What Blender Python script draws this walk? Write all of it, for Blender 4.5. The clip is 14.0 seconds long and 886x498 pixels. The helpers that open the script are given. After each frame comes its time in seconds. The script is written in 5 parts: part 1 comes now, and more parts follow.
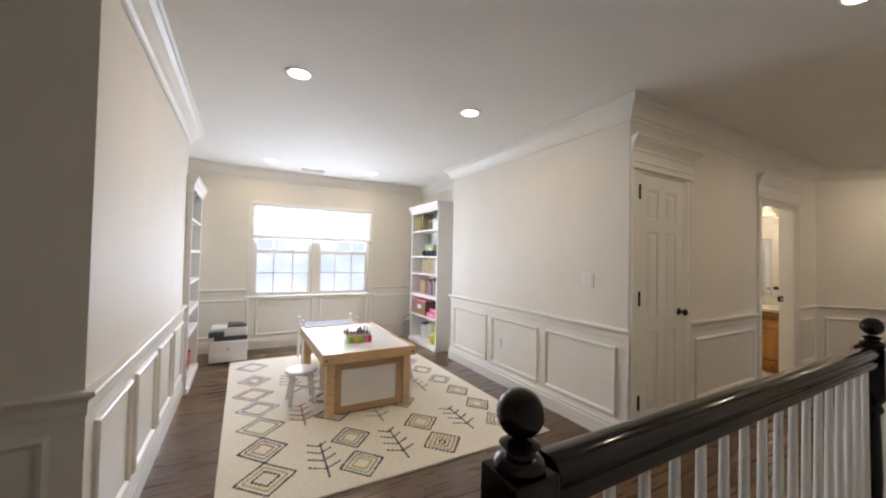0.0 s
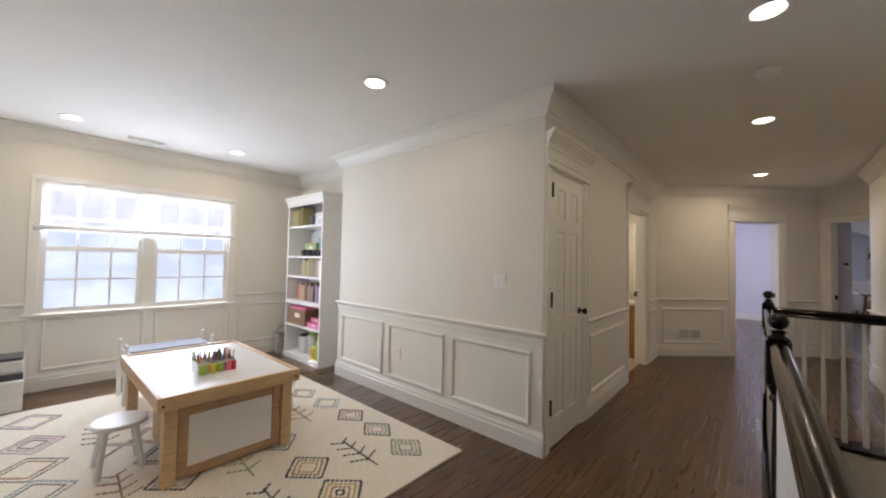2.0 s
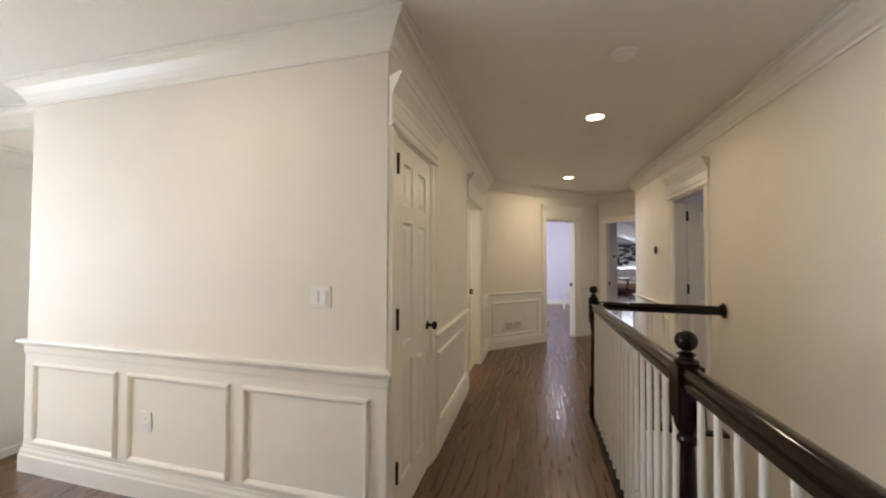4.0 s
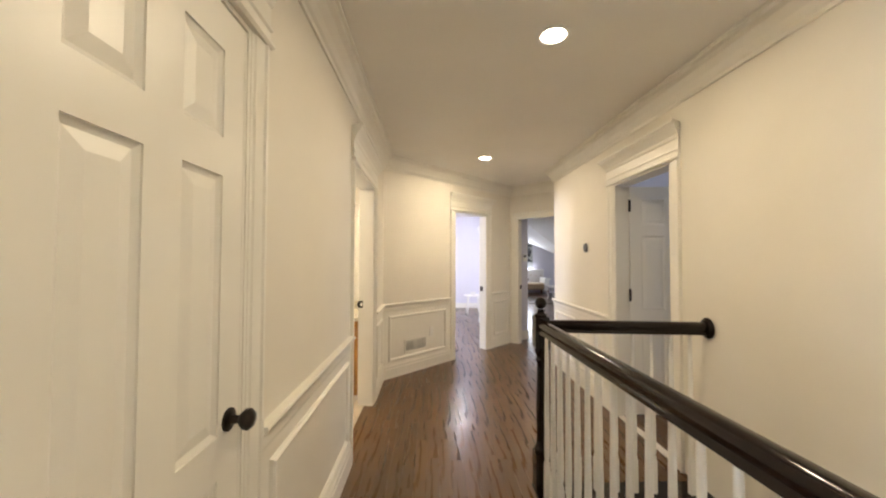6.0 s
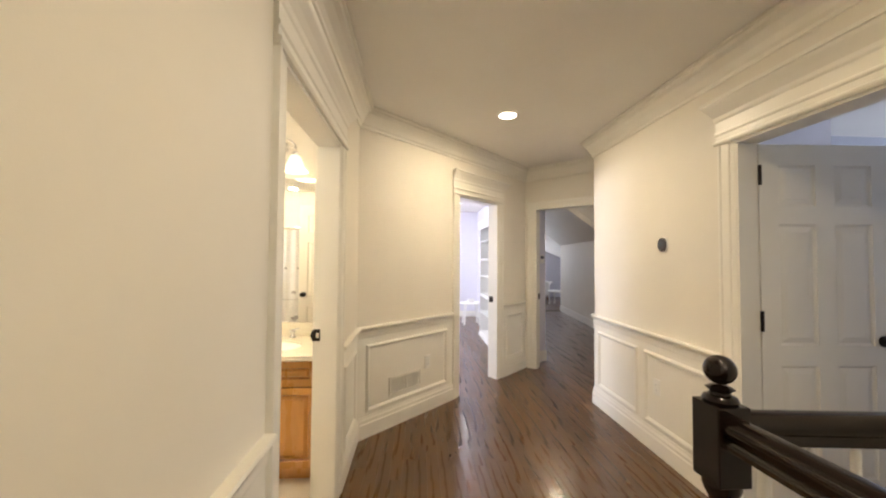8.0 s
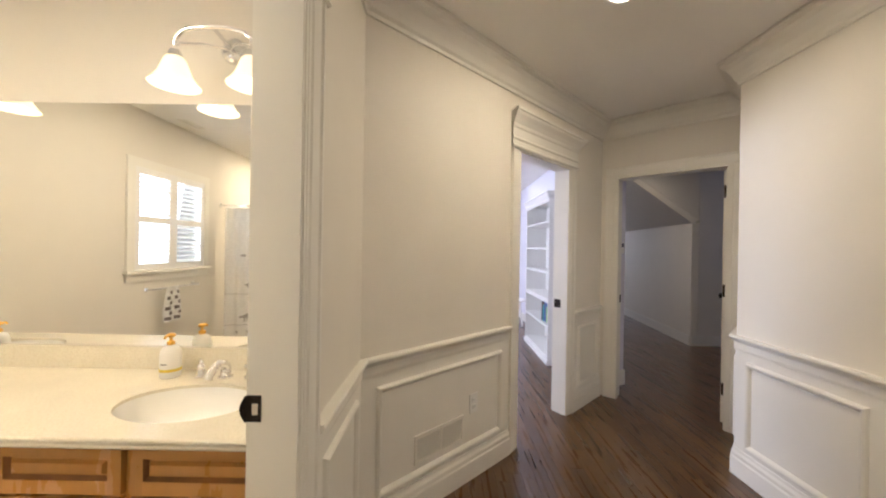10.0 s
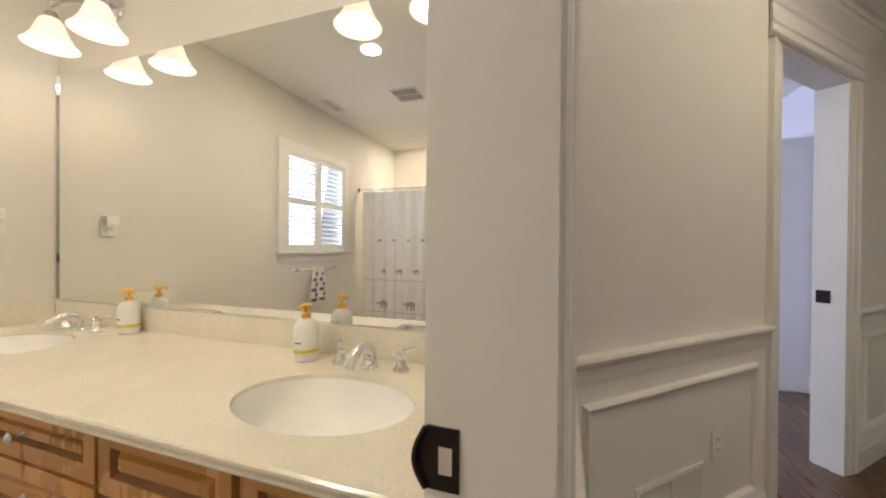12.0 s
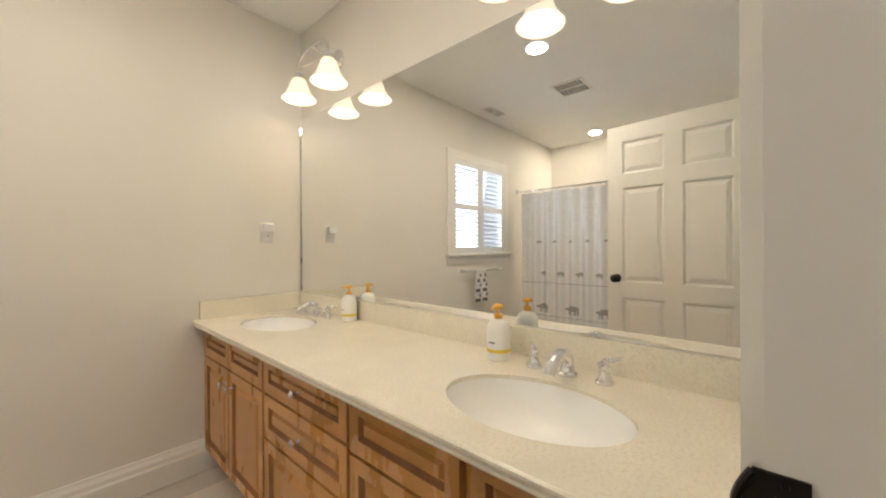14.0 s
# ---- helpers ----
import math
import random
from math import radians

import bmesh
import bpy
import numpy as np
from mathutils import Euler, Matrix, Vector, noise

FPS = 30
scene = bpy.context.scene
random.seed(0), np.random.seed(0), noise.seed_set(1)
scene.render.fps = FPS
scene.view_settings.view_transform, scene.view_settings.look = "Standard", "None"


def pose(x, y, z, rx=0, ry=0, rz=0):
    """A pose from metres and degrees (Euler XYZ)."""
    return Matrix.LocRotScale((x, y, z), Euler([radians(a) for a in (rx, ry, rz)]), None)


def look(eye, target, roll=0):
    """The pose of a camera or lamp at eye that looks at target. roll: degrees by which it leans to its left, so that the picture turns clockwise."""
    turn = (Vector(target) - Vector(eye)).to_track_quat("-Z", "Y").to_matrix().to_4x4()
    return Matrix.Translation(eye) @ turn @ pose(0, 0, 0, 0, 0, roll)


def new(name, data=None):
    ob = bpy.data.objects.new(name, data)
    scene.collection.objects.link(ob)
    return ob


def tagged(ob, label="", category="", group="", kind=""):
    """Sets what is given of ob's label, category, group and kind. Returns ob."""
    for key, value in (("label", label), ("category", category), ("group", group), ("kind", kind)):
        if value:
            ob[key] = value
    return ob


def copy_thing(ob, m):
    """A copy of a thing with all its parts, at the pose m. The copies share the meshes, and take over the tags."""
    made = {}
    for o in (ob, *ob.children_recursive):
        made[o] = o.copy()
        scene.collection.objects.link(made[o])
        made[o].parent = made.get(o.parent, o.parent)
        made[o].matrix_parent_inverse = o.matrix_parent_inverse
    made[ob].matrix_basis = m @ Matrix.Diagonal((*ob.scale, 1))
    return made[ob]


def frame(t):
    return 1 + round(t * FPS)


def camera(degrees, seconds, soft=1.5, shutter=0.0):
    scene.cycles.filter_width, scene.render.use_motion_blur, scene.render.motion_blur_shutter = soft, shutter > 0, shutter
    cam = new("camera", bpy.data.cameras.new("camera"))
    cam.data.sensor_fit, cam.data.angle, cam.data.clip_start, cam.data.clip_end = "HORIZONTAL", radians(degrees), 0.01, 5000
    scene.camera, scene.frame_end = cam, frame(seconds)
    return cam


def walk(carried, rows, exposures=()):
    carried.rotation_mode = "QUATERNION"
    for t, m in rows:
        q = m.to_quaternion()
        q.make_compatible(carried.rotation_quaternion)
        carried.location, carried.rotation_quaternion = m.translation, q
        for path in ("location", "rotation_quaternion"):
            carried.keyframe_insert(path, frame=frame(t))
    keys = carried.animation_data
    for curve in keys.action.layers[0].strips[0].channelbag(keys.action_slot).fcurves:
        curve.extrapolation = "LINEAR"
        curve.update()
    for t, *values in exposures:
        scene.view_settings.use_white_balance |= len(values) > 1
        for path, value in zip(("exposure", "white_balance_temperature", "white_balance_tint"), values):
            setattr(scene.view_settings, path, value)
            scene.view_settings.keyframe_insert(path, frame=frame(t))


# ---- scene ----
cam = camera(101.8, 14.0, soft=2.1)
PATH = [
    (0, (-0.08, 0.132, 1.383), (0.892, 1.879, 1.427), 1.2),
    (0.5, (-0.047, 0.249, 1.362), (1.041, 1.927, 1.413), 1.3),
    (1, (-0.034, 0.361, 1.364), (1.176, 1.953, 1.421), 1.3),
    (1.5, (-0.018, 0.501, 1.371), (1.326, 1.981, 1.432), 1.3),
    (2, (0.032, 0.643, 1.37), (1.53, 1.966, 1.434), 1.2),
    (2.5, (0.157, 0.777, 1.38), (1.796, 1.922, 1.442), 0.8),
    (3, (0.322, 0.896, 1.386), (2.083, 1.841, 1.447), 0.6),
    (3.5, (0.529, 1.025, 1.406), (2.393, 1.749, 1.46), 0.3),
    (4, (0.803, 1.097, 1.42), (2.738, 1.601, 1.467), 0.1),
    (6.5, (2.479, 1.292, 1.384), (4.476, 1.192, 1.448), 0.3),
    (7, (2.818, 1.306, 1.372), (4.813, 1.199, 1.443), 0.4),
    (7.5, (3.16, 1.317, 1.378), (5.156, 1.201, 1.447), 0.4),
    (8, (3.476, 1.364, 1.401), (5.47, 1.23, 1.461), 0.4),
    (10.5, (4.904, 1.536, 1.362), (6.901, 1.649, 1.338), 1.0),
    (11, (5.064, 1.648, 1.279), (7.045, 1.921, 1.261), 0.8),
    (11.5, (5.191, 1.738, 1.205), (7.138, 2.196, 1.199), 0.5),
    (12, (5.249, 1.825, 1.188), (7.143, 2.468, 1.175), 0.4),
    (12.5, (5.253, 1.875, 1.186), (7.069, 2.712, 1.168), 0.3),
    (13, (5.233, 1.927, 1.178), (6.965, 2.927, 1.169), 0.1),
    (13.5, (5.211, 1.945, 1.183), (6.829, 3.12, 1.177), -0.1),
    (14, (5.194, 1.957, 1.189), (6.684, 3.291, 1.185), -0.3),
]
walk(cam, [(t, look(eye, target, roll)) for t, eye, target, roll in PATH],
     exposures=[(0.0, 0.07, 6000, 17), (1.0, -0.14, 6000, 17), (2.5, -0.06, 6000, 17), (4.0, 0.38, 6250, 15), (6.5, 1.22, 6380, 11),
                (8.2, 1.18, 6380, 11), (10.3, 0.6, 5850, 14), (12.0, 0.28, 5600, 14), (14.0, 0.24, 5480, 13)])

# ---- light ----
world = bpy.data.worlds.new("world")
scene.world = world
world.use_nodes = True
wn = world.node_tree
sky = wn.nodes.new("ShaderNodeTexSky")
sky.sky_type = 'NISHITA'
sky.sun_disc = False
sky.sun_elevation = radians(57)
sky.sun_rotation = radians(-32)
wn.links.new(sky.outputs[0], wn.nodes["Background"].inputs[0])
wn.nodes["Background"].inputs[1].default_value = 0.15


def lamp(name, kind, m, power, color=(1, 1, 1), size=0.1, size_y=None):
    d = bpy.data.lights.new(name, kind)
    d.energy, d.color = power, color
    if kind == 'AREA':
        d.shape, d.size = ('RECTANGLE', size) if size_y else ('DISK', size)
        if size_y:
            d.size_y = size_y
    elif kind == 'SUN':
        d.angle = radians(0.5)
    else:
        d.shadow_soft_size = size
    ob = new(name, d)
    ob.matrix_world = m
    return ob


WARM = (1.0, 0.81, 0.54)
lamp("sun", 'SUN', look((0, 0, 20), (0.40, -0.63, 20 - 1.0)), 4.0, (1.0, 0.95, 0.86))
lamp("window_skylight", 'AREA', look((0.905, 5.985, 1.41), (0.905, 0, 1.41)), 50, (0.83, 0.91, 1.0), 1.65, 1.26)
lamp("bathroom_window_skylight", 'AREA', look((4.34, 4.75, 1.8), (4.34, 0, 1.1)), 27, (0.88, 0.94, 1.0), 1.6, 1.4)

# ---- materials ----


def mat(name, color, rough=0.5, metal=0.0, grain=0.06, scale=6.0, bump=0.0, bump_scale=200.0, coat=0.0, vary=0.0, stretch=(1, 1, 1), emit=0.0, transmission=0.0):
    m = bpy.data.materials.new(name)
    m.use_nodes = True
    nt = m.node_tree
    b = nt.nodes["Principled BSDF"]
    b.inputs["Roughness"].default_value = rough
    b.inputs["Metallic"].default_value = metal
    b.inputs["Coat Weight"].default_value = coat
    b.inputs["Coat Roughness"].default_value = 0.12
    b.inputs["Transmission Weight"].default_value = transmission
    co = nt.nodes.new("ShaderNodeTexCoord")
    mp = nt.nodes.new("ShaderNodeMapping")
    mp.inputs["Scale"].default_value = stretch
    nt.links.new(co.outputs["Object"], mp.inputs["Vector"])
    n1 = nt.nodes.new("ShaderNodeTexNoise")
    n1.inputs["Scale"].default_value = scale
    n1.inputs["Detail"].default_value = 6
    nt.links.new(mp.outputs[0], n1.inputs["Vector"])
    ramp = nt.nodes.new("ShaderNodeValToRGB")
    c = Vector(color)
    ramp.color_ramp.elements[0].position, ramp.color_ramp.elements[1].position = 0.3, 0.72
    ramp.color_ramp.elements[0].color = (*(c * (1 - grain)), 1)
    ramp.color_ramp.elements[1].color = (*[min(v * (1 + grain), 1) for v in c], 1)
    nt.links.new(n1.outputs["Fac"], ramp.inputs["Fac"])
    out = ramp.outputs["Color"]
    if vary:
        info = nt.nodes.new("ShaderNodeObjectInfo")
        geo = nt.nodes.new("ShaderNodeNewGeometry")
        add = nt.nodes.new("ShaderNodeMath")
        add.operation = 'ADD'
        nt.links.new(info.outputs["Random"], add.inputs[0])
        nt.links.new(geo.outputs["Random Per Island"], add.inputs[1])
        fr = nt.nodes.new("ShaderNodeMath")
        fr.operation = 'FRACT'
        nt.links.new(add.outputs[0], fr.inputs[0])
        mr = nt.nodes.new("ShaderNodeMapRange")
        mr.inputs["To Min"].default_value, mr.inputs["To Max"].default_value = 1 - vary, 1 + vary
        nt.links.new(fr.outputs[0], mr.inputs["Value"])
        hsv = nt.nodes.new("ShaderNodeHueSaturation")
        nt.links.new(mr.outputs[0], hsv.inputs["Value"])
        nt.links.new(out, hsv.inputs["Color"])
        out = hsv.outputs["Color"]
    nt.links.new(out, b.inputs["Base Color"])
    if emit:
        b.inputs["Emission Color"].default_value = (*color, 1)
        b.inputs["Emission Strength"].default_value = emit
    rr = nt.nodes.new("ShaderNodeMapRange")
    rr.inputs["To Min"].default_value, rr.inputs["To Max"].default_value = max(rough - 0.06, 0.0), min(rough + 0.06, 1)
    if rough > 0.1:
        nt.links.new(n1.outputs["Fac"], rr.inputs["Value"])
        nt.links.new(rr.outputs[0], b.inputs["Roughness"])
    if bump:
        n2 = nt.nodes.new("ShaderNodeTexNoise")
        n2.inputs["Scale"].default_value = bump_scale
        n2.inputs["Detail"].default_value = 3
        nt.links.new(mp.outputs[0], n2.inputs["Vector"])
        bn = nt.nodes.new("ShaderNodeBump")
        bn.inputs["Strength"].default_value = bump
        bn.inputs["Distance"].default_value = 0.002
        nt.links.new(n2.outputs["Fac"], bn.inputs["Height"])
        nt.links.new(bn.outputs[0], b.inputs["Normal"])
    return m


def speckle(name, a, b_, scale, rough):
    m = mat(name, a, rough, grain=0.05)
    nt = m.node_tree
    p = nt.nodes["Principled BSDF"]
    old = p.inputs["Base Color"].links[0].from_socket
    co = nt.nodes["Texture Coordinate"]
    n = nt.nodes.new("ShaderNodeTexNoise")
    n.inputs["Scale"].default_value = scale
    n.inputs["Detail"].default_value = 4
    nt.links.new(co.outputs["Object"], n.inputs["Vector"])
    r = nt.nodes.new("ShaderNodeValToRGB")
    r.color_ramp.elements[0].position, r.color_ramp.elements[1].position = 0.48, 0.62
    nt.links.new(n.outputs["Fac"], r.inputs["Fac"])
    mx = nt.nodes.new("ShaderNodeMixRGB")
    mx.inputs[2].default_value = (*b_, 1)
    nt.links.new(r.outputs["Color"], mx.inputs[0])
    nt.links.new(old, mx.inputs[1])
    nt.links.new(mx.outputs[0], p.inputs["Base Color"])
    return m


WALL = mat("cream_wall_paint", (0.78, 0.74, 0.655), 0.6, grain=0.025, scale=2.5, bump=0.12, bump_scale=260)
TRIM = mat("white_trim_paint", (0.82, 0.795, 0.72), 0.33, grain=0.02, scale=4, bump=0.04, bump_scale=120)
CEIL = mat("ceiling_paint", (0.86, 0.84, 0.79), 0.75, grain=0.02, scale=2, bump=0.1, bump_scale=300)
OAK = mat("dark_oak_planks", (0.098, 0.046, 0.014), 0.28, grain=0.12, scale=2.4, stretch=(0.8, 11, 1), bump=0.0, coat=0.25, vary=0.2)
GROOVE = mat("floor_joints", (0.04, 0.02, 0.01), 0.6, grain=0.1)
ESPRESSO = mat("espresso_stained_wood", (0.010, 0.006, 0.005), 0.12, grain=0.3, scale=14, stretch=(1, 6, 6))
ESPRESSO.node_tree.nodes["Principled BSDF"].inputs["Specular IOR Level"].default_value = 0.3
WHITE = mat("white_lacquer", (0.84, 0.83, 0.80), 0.35, grain=0.02)
BRONZE = mat("oil_rubbed_bronze", (0.03, 0.024, 0.02), 0.35, 0.7, grain=0.2, scale=30)
PLASTIC = mat("white_plastic", (0.83, 0.82, 0.78), 0.3, grain=0.015)
GREY = mat("dark_grey_plastic", (0.06, 0.06, 0.07), 0.35, grain=0.1)
LAV = mat("pale_lavender_paint", (0.72, 0.71, 0.78), 0.6, grain=0.02, scale=2, bump=0.1, bump_scale=260)
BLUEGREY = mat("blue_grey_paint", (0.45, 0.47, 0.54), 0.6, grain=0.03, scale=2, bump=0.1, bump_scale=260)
BATHWALL = mat("bathroom_wall_paint", (0.76, 0.72, 0.64), 0.55, grain=0.02, scale=2.5, bump=0.1, bump_scale=260)
BEECH = mat("pale_beech_wood", (0.66, 0.46, 0.25), 0.4, grain=0.14, scale=10, stretch=(1, 8, 8), bump=0.05, bump_scale=60)
BOARD = mat("white_melamine", (0.85, 0.84, 0.82), 0.22, grain=0.02)
CREAM = mat("cream_wool_pile", (0.80, 0.74, 0.62), 0.95, grain=0.08, scale=60, bump=0.6, bump_scale=350)
MAPLE = mat("honey_maple_cabinet", (0.48, 0.235, 0.058), 0.28, grain=0.12, scale=4, stretch=(3, 3, 0.8), coat=0.25, bump=0.05, bump_scale=60, vary=0.08)
# dark glaze of the grooves, with the groove shadow put into its colour
GLAZE_SHADE = mat("cabinet_glaze_and_groove_shade", (0.27, 0.115, 0.033), 0.4, grain=0.3, scale=9, coat=0.2)
QUARTZ = speckle("speckled_beige_quartz", (0.80, 0.75, 0.62), (0.745, 0.685, 0.545), 130, 0.18)
PORCELAIN = mat("white_porcelain", (0.92, 0.91, 0.87), 0.22, grain=0.01)
CHROME = mat("polished_chrome", (0.8, 0.8, 0.82), 0.06, 1.0, grain=0.02)
MIRROR = mat("mirror_silver", (0.93, 0.94, 0.93), 0.0, 1.0, grain=0.0)
TILE = mat("beige_floor_tile", (0.66, 0.59, 0.48), 0.3, grain=0.06, scale=5, vary=0.03)
GLOW = mat("lamp_diffuser", (1.0, 0.86, 0.62), 0.4, emit=9)
BGLOW = mat("frosted_glass_shade", (1.0, 0.84, 0.58), 0.35, emit=0.6)
GLASS = bpy.data.materials.new("window_glass")
GLASS.use_nodes = True
_g = GLASS.node_tree.nodes["Principled BSDF"]
_g.inputs["Transmission Weight"].default_value, _g.inputs["Roughness"].default_value, _g.inputs["IOR"].default_value = 1.0, 0.0, 1.02
BLIND = mat("sheer_white_fabric", (0.88, 0.87, 0.85), 0.8, grain=0.03, scale=40, transmission=0.0)
_n = BLIND.node_tree
_mix, _tr = _n.nodes.new("ShaderNodeMixShader"), _n.nodes.new("ShaderNodeBsdfTranslucent")
_tp, _mix2 = _n.nodes.new("ShaderNodeBsdfTransparent"), _n.nodes.new("ShaderNodeMixShader")
_mix.inputs[0].default_value, _mix2.inputs[0].default_value = 0.06, 0.5
_n.links.new(_n.nodes["Principled BSDF"].outputs[0], _mix.inputs[1])
_n.links.new(_tr.outputs[0], _mix.inputs[2])
_n.links.new(_mix.outputs[0], _mix2.inputs[1])
_n.links.new(_tp.outputs[0], _mix2.inputs[2])
_n.links.new(_mix2.outputs[0], _n.nodes["Material Output"].inputs[0])
LEAF = mat("foliage", (0.09, 0.15, 0.045), 0.6, grain=0.4, scale=3, vary=0.3)
BARK = mat("bark", (0.13, 0.09, 0.06), 0.9, grain=0.4, scale=12, bump=0.8, bump_scale=30)
GRASS = mat("lawn", (0.09, 0.14, 0.04), 0.9, grain=0.4, scale=2)
SIDING = mat("pale_siding", (0.55, 0.6, 0.68), 0.6, grain=0.06)
ROOF = mat("grey_shingle_roof", (0.12, 0.12, 0.13), 0.9, grain=0.3, scale=8)


def tint(name, r, g, b, rough=0.5, grain=0.1):
    return mat(name, (r, g, b), rough, grain=grain, scale=25)


RED, PINK, YELLOW = tint("red_plastic", .55, .04, .05), tint("pink_card", .75, .2, .36), tint("yellow_card", .78, .6, .06)
GREEN, BLUE, PURPLE = tint("green_card", .35, .55, .1), tint("blue_card", .12, .2, .5), tint("mauve_card", .35, .25, .4)
BROWN, ORANGE, TEAL = tint("brown_cardboard", .27, .16, .09), tint("orange_card", .65, .25, .06), tint("teal_card", .1, .4, .42)
OLIVE, LIME = tint("olive_card", .46, .40, .17), tint("muted_green_card", .40, .46, .22)
BLACK, SAND, PAPER = tint("black_cloth", .02, .02, .022), tint("tan_card", .5, .38, .24), tint("white_paper", .8, .79, .76)
CLEAR = tint("frosted_clear_plastic", .7, .7, .7, .25)
Y_CHAR, Y_PINK, Y_BLUE = tint("charcoal_yarn", .085, .075, .08, .95), tint("pink_yarn", .58, .42, .47, .95), tint("slate_yarn", .38, .46, .50, .95)
Y_GOLD, Y_RUST, Y_SAGE, Y_GREY = tint("gold_yarn", .58, .45, .2, .95), tint("rust_yarn", .46, .27, .16, .95), tint("sage_yarn", .36, .42, .27, .95), tint("grey_yarn", .3, .27, .25, .95)

# ---- builders ----


def thing(name, m=None, label="", category="", group="", kind=""):
    ob = new(name)
    ob.empty_display_size = 0.1
    if m is not None:
        ob.matrix_world = m
    return tagged(ob, label, category, group, kind)


def mesh_from(name, bm, material, smooth=False):
    bmesh.ops.recalc_face_normals(bm, faces=bm.faces[:])
    me = bpy.data.meshes.new(name)
    bm.to_mesh(me)
    bm.free()
    me.materials.append(material)
    if smooth:
        for p in me.polygons:
            p.use_smooth = True
        me.set_sharp_from_angle(angle=radians(40))
    return me


def part(name, bm, material, parent=None, label="", smooth=False, m=None):
    ob = new(name, mesh_from(name, bm, material, smooth))
    ob.parent = parent
    if m is not None:
        ob.matrix_basis = m
    return tagged(ob, label)


def box(bm, x0, y0, z0, x1, y1, z1, bevel=0.0, m=None):
    r = bmesh.ops.create_cube(bm, size=1)
    vs = r["verts"]
    for v in vs:
        v.co = Vector((x0 + (v.co.x + .5) * (x1 - x0), y0 + (v.co.y + .5) * (y1 - y0), z0 + (v.co.z + .5) * (z1 - z0)))
    if bevel:
        es = list({e for v in vs for e in v.link_edges})
        rb = bmesh.ops.bevel(bm, geom=es, offset=bevel, segments=2, affect='EDGES', profile=0.5)
        vs = list({v for f in rb["faces"] for v in f.verts} | {v for v in vs if v.is_valid})
    if m is not None:
        for v in vs:
            v.co = m @ v.co
    return bm


def boxed(*a, **k):
    return box(bmesh.new(), *a, **k)


def lathe(profile, seg=24, m=None, bm=None):
    bm = bm or bmesh.new()
    rings = []
    for r, z in profile:
        ring = [bm.verts.new((r * math.cos(2 * math.pi * i / seg), r * math.sin(2 * math.pi * i / seg), z)) for i in range(seg)]
        rings.append(ring)
    for a, b in zip(rings, rings[1:]):
        for i in range(seg):
            bm.faces.new((a[i], a[(i + 1) % seg], b[(i + 1) % seg], b[i]))
    bm.faces.new(rings[0][::-1])
    bm.faces.new(rings[-1])
    if m is not None:
        for ring in rings:
            for v in ring:
                v.co = m @ v.co
    return bm


def ball(r, z=0.0, n=9, squash=1.0):
    return [(max(r * math.sin(math.pi * i / n), 0.0005), z - squash * r * math.cos(math.pi * i / n)) for i in range(n + 1)]


def sweep(bm, prof, u0, u1, m0=0.0, m1=0.0):
    """A closed profile of (n, z) run along u, its ends cut on a mitre."""
    a = [bm.verts.new((u0 - m0 * n, n, z)) for n, z in prof]
    b = [bm.verts.new((u1 + m1 * n, n, z)) for n, z in prof]
    k = len(prof)
    for i in range(k):
        bm.faces.new((a[i], a[(i + 1) % k], b[(i + 1) % k], b[i]))
    bm.faces.new(a[::-1])
    bm.faces.new(b)
    return bm


def tube(bm, pts, r, seg=10):
    rings = []
    for i, p in enumerate(pts):
        p = Vector(p)
        d = (Vector(pts[min(i + 1, len(pts) - 1)]) - Vector(pts[max(i - 1, 0)])).normalized()
        a = d.orthogonal().normalized() if i == 0 else (rings[-1][2] - d * rings[-1][2].dot(d)).normalized()
        b = d.cross(a)
        rr = r[i] if isinstance(r, (list, tuple)) else r
        rings.append(([bm.verts.new(p + rr * (a * math.cos(2 * math.pi * k / seg) + b * math.sin(2 * math.pi * k / seg))) for k in range(seg)], d, a))
    for (x, _, _), (y, _, _) in zip(rings, rings[1:]):
        for k in range(seg):
            bm.faces.new((x[k], x[(k + 1) % seg], y[(k + 1) % seg], y[k]))
    bm.faces.new(rings[0][0][::-1])
    bm.faces.new(rings[-1][0])
    return bm


def frame_of(p0, p1):
    """x along the wall, y into the room, z up."""
    d = Vector((p1[0] - p0[0], p1[1] - p0[1], 0)).normalized()
    return Matrix(((d.x, -d.y, 0, p0[0]), (d.y, d.x, 0, p0[1]), (0, 0, 1, 0), (0, 0, 0, 1)))


BASE = [(0, 0), (.024, 0), (.024, .105), (.019, .115), (.019, .135), (.012, .15), (.009, .165), (0, .165)]
RAIL = [(0, .775), (.009, .775), (.012, .79), (.012, .825), (.022, .84), (.036, .848), (.04, .858), (.036, .868), (0, .868)]
CROWN = [(0, 2.445), (.012, 2.445), (.016, 2.462), (.03, 2.475), (.045, 2.505), (.075, 2.545), (.098, 2.56), (.104, 2.58), (.116, 2.585), (.116, 2.599), (0, 2.599)]
CAS = .088


